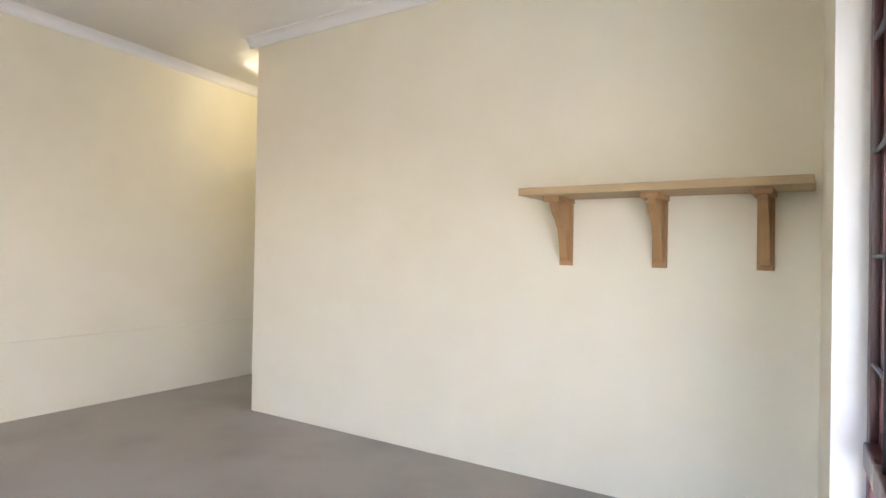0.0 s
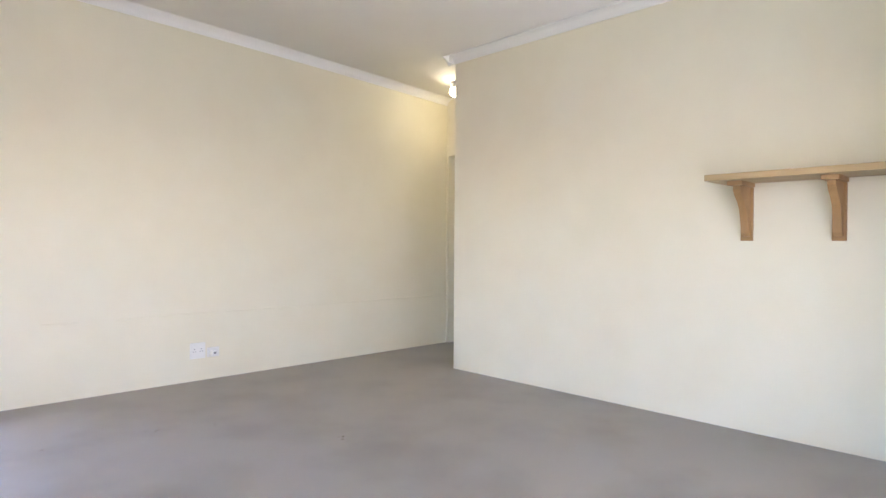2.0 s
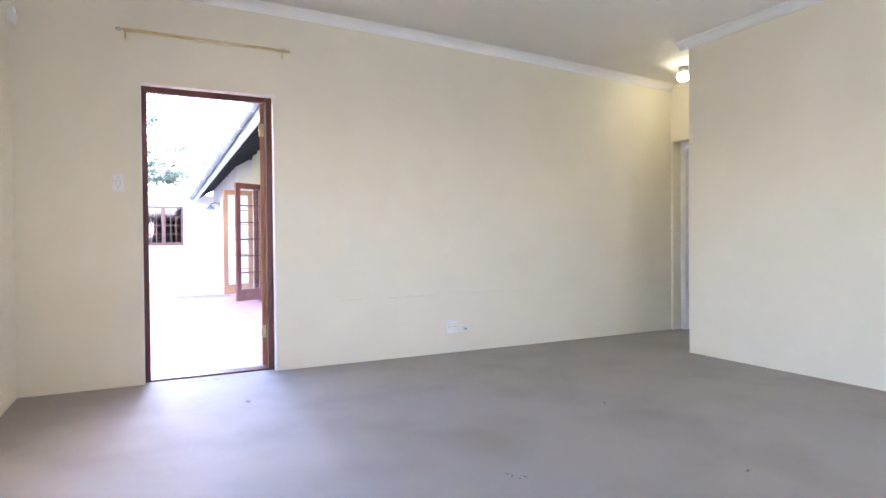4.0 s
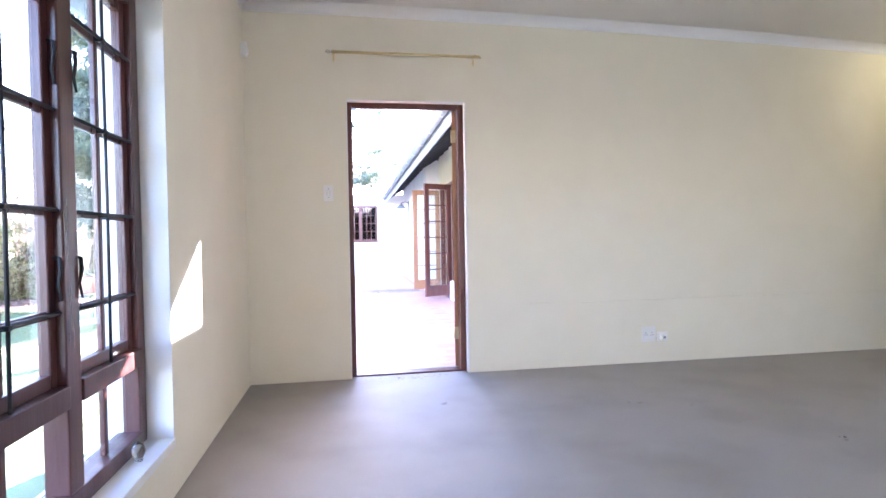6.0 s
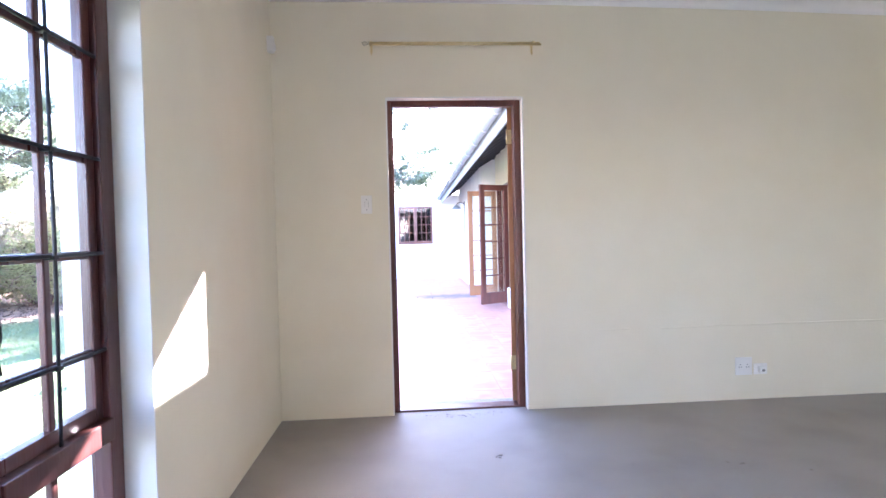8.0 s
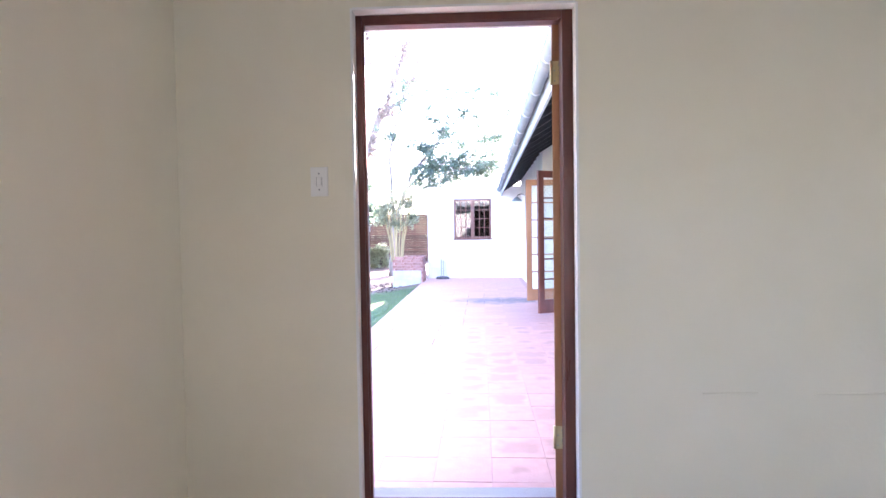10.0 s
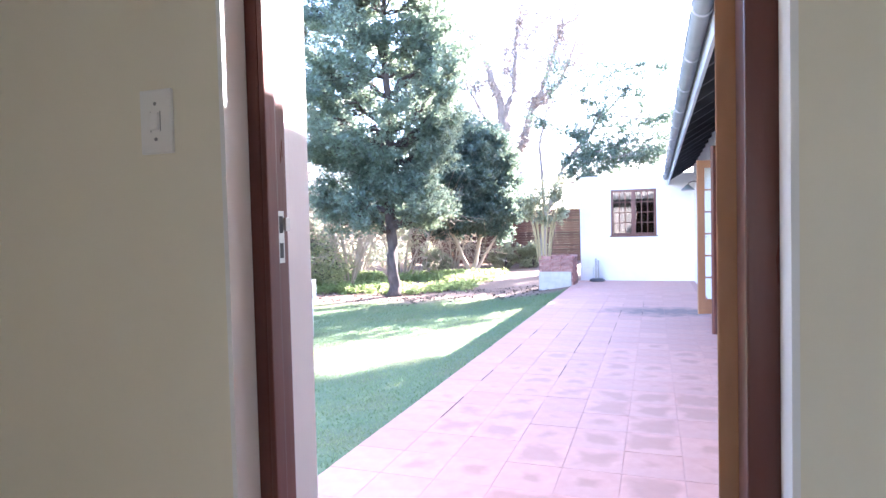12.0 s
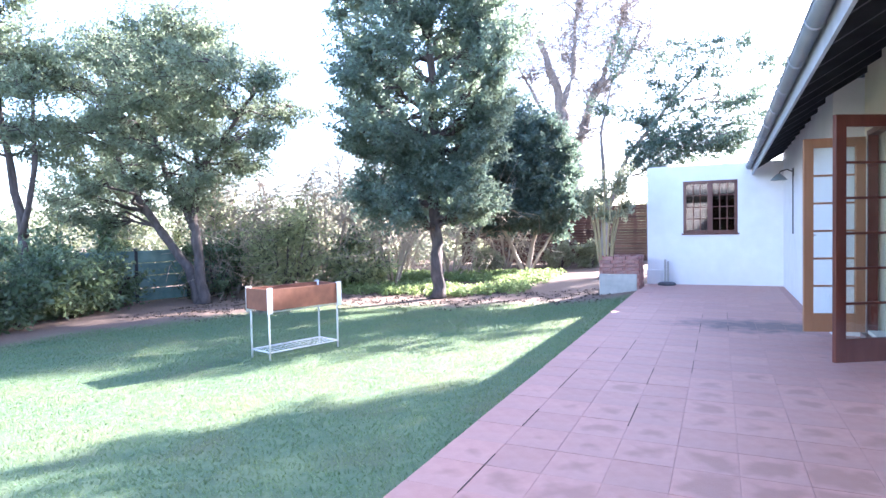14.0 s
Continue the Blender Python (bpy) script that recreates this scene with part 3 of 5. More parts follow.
# ---- windows ----
def cottage_window(m, name, label):
    t = thing(name, label, "window", m, kind="structure")
    fw, y0, y1 = 0.062, -0.165, -0.100

    def bar(nm, x0, x1, z0, z1, a=y0, c=y1, bev=0.005, parent=None, mt=M_WOOD_WIN):
        b_ = B()
        box(b_, x0, x1, a, c, z0, z1, bev)
        return part(nm, b_, mt, parent or t)

    bar("frame_jamb", WX0 + 0.005, WX0 + 0.085, WZ0 + 0.006, WZ1 - 0.005)
    bar("frame_jamb", WX1 - 0.07, WX1 - 0.005, WZ0 + 0.006, WZ1 - 0.005)
    bar("frame_head", WX0 + 0.085, WX1 - 0.07, WZ1 - 0.07, WZ1 - 0.005)
    bar("frame_sill", WX0 + 0.085, WX1 - 0.07, WZ0 + 0.006, WZ0 + 0.066, y0 - 0.02, y1 + 0.012)
    lights = ((1.99, 2.512), (2.600, 3.175), (3.270, 3.86))
    for a in (2.512, 3.175):
        bar("mullion", a, a + 0.095, WZ0 + 0.066, WZ1 - 0.07, y0, y1 + 0.008)
    for i, (a, c) in enumerate(lights):
        bar("transom", a, c, 0.575, 0.645, y0, y1 + 0.014)
        # casement sash
        s0, s1 = 0.645, WZ1 - 0.07
        sash = bar("casement_sash", a, a + 0.042, s0, s1, y0 + 0.010, y1 - 0.020)
        for dims in ((c - 0.042, c, s0, s1), (a + 0.042, c - 0.042, s0, s0 + 0.042), (a + 0.042, c - 0.042, s1 - 0.042, s1)):
            bar("sash_rail", *dims, y0 + 0.011, y1 - 0.021, 0.004, sash)
        mid = (a + c) / 2
        bar("glazing_bar", mid - 0.014, mid + 0.014, s0 + 0.042, s1 - 0.042, y0 + 0.020, y1 - 0.024, 0.005, sash)
        for z in (0.860, 1.166, 1.463, 1.785):
            for xa, xb in ((a + 0.042, mid - 0.014), (mid + 0.014, c - 0.042)):
                bar("glazing_bar", xa, xb, z - 0.013, z + 0.013, y0 + 0.022, y1 - 0.026, 0.005, sash)
        b_ = B()
        box(b_, a + 0.03, c - 0.03, y0 + 0.034, y0 + 0.038, s0 + 0.03, s1 - 0.03)
        g = part("pane", b_, M_GLASS, sash)
        g.visible_shadow = False
        bar("glazing_bar", mid - 0.014, mid + 0.014, WZ0 + 0.066, 0.575, y0 + 0.020, y1 - 0.024)
        b_ = B()
        box(b_, a - 0.004, c + 0.004, y0 + 0.034, y0 + 0.038, WZ0 + 0.06, 0.58)
        g = part("pane", b_, M_GLASS, t)
        g.visible_shadow = False
        # burglar bar rod with its clips
        b_ = B()
        tube(b_, [(mid + 0.004, y1 - 0.002, 0.64), (mid - 0.002, y1 - 0.002, 1.2), (mid + 0.003, y1 - 0.002, WZ1 - 0.06)], 0.0055)
        rod_ = part("burglar_bar", b_, M_BLACK, t, "thin black steel burglar bar")
        for z in (0.860, 1.166, 1.463, 1.785):
            b_ = B()
            box(b_, mid - 0.013, mid + 0.013, y1 - 0.030, y1 + 0.004, z - 0.007, z + 0.007, 0.003)
            part("clip", b_, M_BLACK, rod_)
        for z in (0.860, 1.166, 1.463, 1.785):
            b_ = B()
            tube(b_, [(a - 0.030, y1 - 0.008, z + 0.004), (c + 0.030, y1 - 0.008, z + 0.004)], 0.0065, 6)
            part("burglar_bar", b_, M_BLACK, t, "thin black steel burglar bar")
        # handles against the mullion
        side = c - 0.006 if i == 0 else a + 0.008
        dy = 0.0 if i == 0 else -0.016
        for z in (0.98, 1.62):
            b_ = B()
            box(b_, side - 0.010, side + 0.010, y1 - 0.022 + dy, y1 - 0.010 + dy, z - 0.005, z + 0.075, 0.003)
            tube(b_, [(side, y1 - 0.012 + dy, z + 0.05), (side, y1 + 0.012 + dy, z + 0.045), (side + 0.003, y1 + 0.016 + dy, z + 0.01), (side + 0.008, y1 + 0.010 + dy, z - 0.035), (side + 0.003, y1 + 0.016 + dy, z - 0.08)], [0.007, 0.007, 0.0065, 0.005, 0.004])
            part("casement_handle", b_, M_BLACK, t, "dark bronze casement fastener")
    return t


cottage_window(WIN_M, "window_1", "red-brown wooden cottage window with small panes")
cottage_window(BACK_M @ Matrix.Translation((0, 0.015, 0)), "window_2", "red-brown wooden cottage window in the back wall")

# fill lamp added outside the back window, tilted up like ground-bounced daylight
lamp = new("back_window_fill", bpy.data.lights.new("back_window_fill", "AREA"))
lamp.data.shape, lamp.data.size, lamp.data.size_y, lamp.data.energy, lamp.data.color = "RECTANGLE", 1.9, 1.5, 1.9, (0.82, 0.95, 1.0)
lamp.matrix_world = BACK_M @ Matrix.Translation(((WX0 + WX1) / 2, -0.50, 0.95)) @ pose(0, 0, 0, -58, 0, 0) @ pose(0, 0, 0, 0, 180, 0)

# ---- things in the room ----
sh = thing("wall_shelf", "pale pine wall shelf on three curved brackets", "shelf", Matrix.Translation((SX, 0, 0)))
b = B()
box(b, -0.302, 0.0, -4.474, -3.278, 1.438, 1.473, 0.003)
part("board", b, M_SHELF, sh)
for y in (-3.409, -3.864, -4.297):
    b = B()
    prof = [(0.0, 1.415), (-0.180, 1.415), (-0.182, 1.392), (-0.160, 1.362), (-0.118, 1.330), (-0.088, 1.292), (-0.070, 1.245), (-0.058, 1.195), (-0.048, 1.152), (-0.030, 1.134), (0.0, 1.128)]
    va = [b.verts.new((x_, y - 0.019, z_)) for x_, z_ in prof]
    vb = [b.verts.new((x_, y + 0.019, z_)) for x_, z_ in prof]
    b.faces.new(va)
    b.faces.new(vb[::-1])
    for i in range(len(prof)):
        j = (i + 1) % len(prof)
        b.faces.new((va[i], vb[i], vb[j], va[j]))
    br = part("bracket", b, M_BRACKET, sh, "curved orange pine bracket")
    b = B()
    box(b, -0.215, -0.004, y - 0.040, y + 0.040, 1.415, 1.4425, 0.003)
    part("bracket_cap", b, M_BRACKET, br)
    b = B()
    box(b, -0.016, 0.0, y - 0.033, y + 0.033, 1.108, 1.414, 0.002)
    part("bracket_backplate", b, M_BRACKET, br)

rod = thing("curtain_rod", "double brass curtain rod on two brackets above the door", "curtain rod")
for z, y in ((2.452, -0.055), (2.432, -0.085)):
    b = B()
    tube(b, [(0.640, y, z), (1.760, y, z)], 0.0065, 12)
    part("rod_bar", b, M_BRASS, rod)
for x in (0.650, 1.715):
    b = B()
    box(b, x - 0.008, x + 0.008, -0.006, -0.0005, 2.40, 2.465, 0.002)
    tube(b, [(x, -0.004, 2.45), (x, -0.05, 2.462), (x, -0.092, 2.446)], 0.006)
    tube(b, [(x, -0.010, 2.43), (x, -0.014, 2.385)], 0.0035)
    part("rod_bracket", b, M_BRASS, rod)
b = B()
lathe(b, [(0.004, 0.0), (0.010, -0.006), (0.006, -0.012), (0.013, -0.022), (0.015, -0.032), (0.010, -0.042), (0.003, -0.047)], (0, 0, 0), 14, "z")
b.transform(Matrix.Translation((0.640, -0.07, 2.442)) @ pose(0, 0, 0, 0, 90, 0))
part("finial", b, M_CRYSTAL, rod, "clear faceted end finial")

sw = thing("light_switch", "white plastic light switch plate with one rocker", "light switch", Matrix.Translation((0.592, 0, 1.41)))
b = B()
box(b, -0.036, 0.036, -0.009, -0.0005, -0.060, 0.060, 0.003)
part("plate", b, M_PLASTIC, sw)
b = B()
box(b, -0.010, 0.010, -0.015, -0.0088, -0.017, 0.017, 0.003)
part("rocker", b, M_PLASTIC, sw)
for z in (-0.033, 0.033):
    b = B()
    tube(b, [(0, -0.0102, z), (0, -0.0088, z)], 0.0035, 8)
    part("screw", b, M_GREYMARK, sw)
for x0, x1, z0, z1 in ((-0.012, -0.0105, -0.019, 0.019), (0.0105, 0.012, -0.019, 0.019)):
    b = B()
    box(b, x0, x1, -0.0096, -0.0088, z0, z1)
    part("rocker_gap", b, M_GREYMARK, sw)

so = thing("wall_socket", "white plastic double wall socket near the floor", "socket", Matrix.Translation((3.168, 0, 0.235)))
b = B()
box(b, -0.060, 0.060, -0.011, -0.0005, -0.062, 0.062, 0.004)
part("plate", b, M_PLASTIC, so)
for x in (-0.026, 0.026):
    for dx, dz in ((0, 0.012), (-0.009, -0.006), (0.009, -0.006)):
        b = B()
        tube(b, [(x + dx, -0.0118, dz), (x + dx, -0.0105, dz)], 0.004, 8)
        part("pin_hole", b, M_GREYMARK, so)
    b = B()
    box(b, x - 0.010, x + 0.010, -0.0145, -0.0105, 0.026, 0.044, 0.002)
    part("toggle", b, M_PLASTIC, so)
so2 = thing("telephone_point", "white plastic telephone point with an adaptor plugged in", "socket", Matrix.Translation((3.290, 0, 0.212)))
b = B()
box(b, -0.048, 0.048, -0.012, -0.0005, -0.038, 0.038, 0.004)
part("plate", b, M_PLASTIC, so2)
b = B()
box(b, -0.026, 0.018, -0.050, -0.0118, -0.022, 0.020, 0.004)
ad = part("adaptor", b, M_PLASTIC, so2)
b = B()
box(b, -0.014, 0.006, -0.0515, -0.0498, -0.010, 0.006)
part("jack", b, M_GREYMARK, ad)

pir = thing("motion_sensor", "small white alarm sensor high in the corner", "sensor", ROT_WIN @ Matrix.Translation((0.0, -0.085, 2.43)))
b = B()
box(b, 0.0005, 0.042, -0.028, 0.028, -0.05, 0.05, 0.009)
part("housing", b, M_PLASTIC, pir)
b = B()
box(b, 0.040, 0.050, -0.020, 0.020, -0.036, 0.006, 0.006)
part("lens", b, M_WHITE_WOOD, pir)

cl = thing("ceiling_light", "round white ceiling light, switched on, in the passage", "ceiling light", Matrix.Translation((5.48, -0.525, cz(5.48) + 0.062)))
b = B()
lathe(b, [(0.012, -0.001), (0.040, -0.001), (0.041, -0.045), (0.055, -0.055), (0.052, -0.063), (0.030, -0.066)])
part("base", b, M_WHITE_WOOD, cl)
b = B()
lathe(b, [(0.030, -0.064), (0.048, -0.070), (0.058, -0.085), (0.058, -0.103), (0.048, -0.123), (0.028, -0.136), (0.006, -0.141)])
part("globe", b, M_LAMP, cl, "glowing opal glass globe")

orn = thing("glass_ornament", "small clear glass egg ornament on the window sill", "ornament", WIN_M @ Matrix.Translation((2.165, -0.050, WZ0 + 0.006)))
b = B()
lathe(b, [(0.014, 0.0), (0.017, 0.004), (0.012, 0.010), (0.020, 0.021), (0.024, 0.035), (0.022, 0.050), (0.015, 0.064), (0.006, 0.072), (0.002, 0.074)], sides=16)
part("egg", b, M_CRYSTAL, orn)

# ---- patio and wing ----
PZ = -0.12


def at_out(u, v, z=0.0, rz=0.0):
    return OUT @ Matrix.Translation((u, v, z)) @ pose(0, 0, 0, 0, 0, rz)


FW = 13.90
bm = B()
box(bm, -0.262, 2.72, 0.33, FW, -0.30, PZ - 0.003)
structure("patio", bm, M_MORTAR, "mortar bed of the paved patio", OUT, "patio")
patio_bed = bpy.data.objects["patio"]

# far end wall with its small window
fwx0, fwx1, fwz = -0.215, 2.40, 2.345
bm = B()
wall_with_hole(bm, fwx0, fwx1, FW, FW + 0.23, fwz, [(0.505, 1.535, 0.952, 2.042)], -0.4)
box(bm, fwx0 + 0.03, fwx1 - 0.03, FW + 0.02, FW + 0.21, fwz, fwz + 0.03)
far_wall = structure("wall_garden_end", bm, M_EXT, "white plastered wall closing the patio end", OUT, "wall")

bm = B()
box(bm, fwx0 - 0.01, fwx0 + 0.30, FW - 0.05, FW - 0.003, -0.4, 0.19, 0.015)
structure("wall_plinth", bm, M_EXT, "white plastered plinth at the wall foot", OUT, "wall")

fwin = thing("window_3", "brown wooden two-light window with small panes", "window", at_out(0.505, FW, 0), kind="structure")
w_, z0_, z1_ = 1.03, 0.952, 2.042


def bar_(nm, x0, x1, z0, z1, parent, y0=0.012, y1=0.07, mt=M_WOOD_DARK):
    b_ = B()
    box(b_, x0, x1, y0, y1, z0, z1, 0.004)
    return part(nm, b_, mt, parent)


bar_("window_frame", 0, 0.06, z0_, z1_, fwin)
bar_("window_frame", w_ - 0.06, w_, z0_, z1_, fwin)
bar_("window_frame", 0.06, w_ - 0.06, z1_ - 0.06, z1_, fwin)
bar_("window_frame", 0.06, w_ - 0.06, z0_, z0_ + 0.06, fwin)
bar_("mullion", w_ / 2 - 0.05, w_ / 2 + 0.05, z0_ + 0.06, z1_ - 0.06, fwin)
bar_("window_sill", -0.03, w_ + 0.03, z0_ - 0.03, z0_, fwin, -0.03, 0.06)
for a, c in ((0.06, w_ / 2 - 0.05), (w_ / 2 + 0.05, w_ - 0.06)):
    for x in (a + (c - a) / 3, a + 2 * (c - a) / 3):
        bar_("glazing_bar", x - 0.009, x + 0.009, z0_ + 0.06, z1_ - 0.06, fwin, 0.025, 0.055)
    for k in range(1, 4):
        z = z0_ + 0.06 + k * (z1_ - z0_ - 0.12) / 4
        bar_("glazing_bar", a, c, z - 0.009, z + 0.009, fwin, 0.027, 0.053)
    b_ = B()
    box(b_, a - 0.01, c + 0.01, 0.038, 0.042, z0_ + 0.05, z1_ - 0.05)
    part("pane", b_, M_GLASS_DARK, fwin)
bm = B()
for dims in ((0.3, 2.4, 2.0, 2.05, 0.2, 2.3), (0.3, 0.35, 0.232, 2.0, 0.2, 2.3), (2.35, 2.4, 0.232, 2.0, 0.2, 2.3), (0.3, 2.4, 0.232, 2.05, 0.15, 0.2), (0.3, 2.4, 0.232, 2.05, 2.3, 2.35)):
    box(bm, *dims)
structure("store_room", bm, M_SOIL, "dim brown room behind the small window", at_out(0, FW, 0), "room")

# wing wall: a nearer part set back with the glazed doors, a further part standing forward
UN, UF, VS = 2.64, 2.345, 8.25
DOOR_V0, DOOR_V1, DOOR_TOP = 5.72, 8.12, 2.11
WING_M = OUT @ Matrix.Translation((UN, 0, 0)) @ pose(0, 0, 0, 0, 0, 90)   # local x along v, local y towards -u
bm = B()
wall_with_hole(bm, 0.33, VS, -0.23, 0.0, 2.95, [(DOOR_V0, DOOR_V1, PZ + 0.1, DOOR_TOP)], -0.4)
structure("wall_wing_near", bm, M_EXT_CREAM, "cream plastered wing wall with glazed doors", WING_M, "wall")
bm = B()
box(bm, UF, UN + 0.23, VS, FW + 0.23, -0.4, 2.71, 0.01)
structure("wall_wing_far", bm, M_EXT, "white plastered wing wall under the eaves", OUT, "wall")
bm = B()
box(bm, DOOR_V0 - 0.04, 6.60, -0.05, 0.07, PZ - 0.02, 0.225, 0.025)
structure("door_sill_block", bm, M_EXT, "white plastered sill block beside the glazed doors", WING_M, "sill")
bm = B()
box(bm, 6.60, DOOR_V1, -0.10, 0.06, PZ - 0.01, -0.055, 0.008)
structure("door_step", bm, M_WOOD_DARK, "dark wooden door sill", WING_M, "sill")
bm = B()
for dims in ((4.2, 8.4, -3.2, -3.15, -0.2, 2.6), (4.2, 4.25, -3.15, -0.232, -0.2, 2.6), (8.35, 8.4, -3.15, -0.232, -0.2, 2.6), (4.2, 8.4, -3.2, -0.232, -0.25, -0.2), (4.2, 8.4, -3.2, -0.232, 2.6, 2.65)):
    box(bm, *dims)
structure("wing_room", bm, M_WALL, "cream room behind the glazed doors", WING_M, "room")


def glazed_leaf(name, m, w, h, wood, label, rows=6, handle=True, cols=2):
    t = thing(name, label, "glazed door", m, "glazed doors")
    st = 0.095
    for x0, x1 in ((0, st), (w - st, w)):
        b_ = B()
        box(b_, x0, x1, -0.021, 0.021, 0, h, 0.004)
        part("stile", b_, wood, t)
    for z0, z1 in ((0, 0.20), (h - 0.10, h)):
        b_ = B()
        box(b_, st, w - st, -0.020, 0.020, z0, z1, 0.004)
        part("rail", b_, wood, t)
    for k in range(1, rows):
        z = 0.20 + k * (h - 0.30) / rows
        b_ = B()
        box(b_, st, w - st, -0.014, 0.014, z - 0.011, z + 0.011, 0.003)
        part("glazing_bar", b_, wood, t)
    for k in range(1, cols):
        x = st + k * (w - 2 * st) / cols
        b_ = B()
        box(b_, x - 0.011, x + 0.011, -0.0138, 0.0138, 0.20, h - 0.10, 0.003)
        part("glazing_bar", b_, wood, t)
    b_ = B()
    box(b_, st - 0.01, w - st + 0.01, -0.003, 0.003, 0.19, h - 0.09)
    g = part("pane", b_, M_GLASS, t)
    g.visible_shadow = False
    if handle:
        b_ = B()
        box(b_, w - 0.065, w - 0.03, -0.026, -0.0205, 0.93, 1.12, 0.002)
        tube(b_, [(w - 0.047, -0.024, 1.05), (w - 0.047, -0.060, 1.05), (w - 0.15, -0.062, 1.048)], 0.008)
        part("door_handle", b_, M_STEEL, t, "steel lever handle")
        b_ = B()
        tube(b_, [(w - 0.05, -0.022, 0.10), (w - 0.12, -0.05, 0.06), (w - 0.22, -0.06, 0.055)], 0.008)
        part("door_stay", b_, M_STEEL, t, "steel door stay")
    return t


def wing_pose(v, du, ang, z):
    return WING_M @ Matrix.Translation((v, du, z)) @ pose(0, 0, 0, 0, 0, ang)


LH = 2.085
glazed_leaf("glazed_door_leaf", wing_pose(6.63, 0.03, 120.6, -0.04), 0.62, LH, M_WOOD_DARK, "dark red-brown glazed door leaf standing open over the patio", cols=1)
glazed_leaf("glazed_door_leaf", wing_pose(8.05, 0.03, 103.6, -0.04), 0.60, LH, M_WOOD_LIT, "orange-brown glazed door leaf standing open, reflected light in its colour", cols=1)
glazed_leaf("glazed_side_light", wing_pose(DOOR_V0 + 0.06, -0.04, 0, 0.225), 0.79, LH - 0.26, M_WOOD_DARK, "dark red-brown fixed glazed side light", rows=5, handle=False)
df = thing("glazed_door_frame", "dark red-brown frame of the glazed doors", "door frame", WING_M, kind="structure")
for dims in ((DOOR_V0, DOOR_V0 + 0.06, -0.09, 0.005, 0.225, DOOR_TOP), (6.57, 6.63, -0.09, 0.005, -0.055, DOOR_TOP - 0.055), (DOOR_V1 - 0.06, DOOR_V1, -0.09, 0.005, -0.055, DOOR_TOP), (DOOR_V0 + 0.06, DOOR_V1 - 0.06, -0.09, 0.005, DOOR_TOP - 0.055, DOOR_TOP)):
    b_ = B()
    box(b_, *dims, 0.004)
    part("frame_member", b_, M_WOOD_DARK, df)

# eaves: rafters, boards, fascia, gutter with straps, tiled roof slope
TP = 0.60
GU, GZ = 1.71, 2.44            # outer edge and top of the gutter
V0, V1 = 0.33, FW + 0.05
wing_roof = thing("wing_roof", "dark tiled roof slope with black rafters and grey gutter", "roof", OUT @ pose(0, 0, 0, -0.63), kind="structure")
RU = 6.2
bm = B()
ru0 = GU + 0.09
slab = [(ru0, GZ + 0.02), (RU, GZ + 0.02 + (RU - ru0) * TP), (RU, GZ + 0.06 + (RU - ru0) * TP), (ru0, GZ + 0.06)]
va = [bm.verts.new((u, V0, z)) for u, z in slab]
vb = [bm.verts.new((u, V1, z)) for u, z in slab]
bm.faces.new(va)
bm.faces.new(vb[::-1])
for i in range(4):
    bm.faces.new((va[i], vb[i], vb[(i + 1) % 4], va[(i + 1) % 4]))
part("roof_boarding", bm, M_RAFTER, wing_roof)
bm = B()
v = V0 + 0.02
rows_ = int((RU - ru0) / 0.30)
for r in range(rows_):
    u0 = ru0 - 0.05 + r * 0.30
    z0 = GZ + 0.075 + (u0 - ru0) * TP
    extrude_profile(bm, [(0, 0), (0.34, 0.34 * TP - 0.018), (0.34, 0.34 * TP), (0, 0.028)], (u0, V0, z0), (u0, V1, z0), (1, 0, 0))
part("roof_tiles", bm, M_ROOF, wing_roof, "dark roof tile courses")
v = V0 + 0.35
while v < V1:
    bm = B()
    extrude_profile(bm, [(0.0, -0.115), (1.0, -0.115 + TP), (1.0, TP), (0.0, 0.0)], (ru0 + 0.03, v - 0.025, GZ + 0.018), (ru0 + 0.03, v + 0.025, GZ + 0.018), (1, 0, 0))
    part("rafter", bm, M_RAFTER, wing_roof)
    v += 0.62
bm = B()
box(bm, ru0 - 0.006, ru0 + 0.018, V0, V1, GZ - 0.175, GZ + 0.015, 0.003)
part("fascia_board", bm, M_FASCIA, wing_roof)
bm = B()
prof = []
for k in range(9):
    a = math.pi + k * math.pi / 8
    prof.append((0.05 + 0.055 * math.cos(a), 0.0 + 0.065 * math.sin(a)))
inner = [(0.05 + 0.049 * math.cos(math.pi + k * math.pi / 8), 0.059 * math.sin(math.pi + k * math.pi / 8)) for k in range(8, -1, -1)]
extrude_profile(bm, prof + inner, (GU - 0.02, V0, GZ), (GU - 0.02, V1, GZ), (1, 0, 0))
tube(bm, [(GU - 0.022, V0, GZ + 0.002), (GU - 0.022, V1, GZ + 0.002)], 0.010, 8)
for f in bm.faces:
    f.smooth = True
gut = part("gutter", bm, M_GUTTER, wing_roof, "grey half-round rain gutter")
v = V0 + 0.5
while v < V1:
    bm = B()
    pts = [(GU - 0.02 + 0.05 + 0.060 * math.cos(math.pi + k * math.pi / 8), v, GZ + 0.070 * math.sin(math.pi + k * math.pi / 8)) for k in range(9)]
    tube(bm, pts, 0.007, 6)
    part("gutter_strap", bm, M_FASCIA, gut)
    v += 0.95

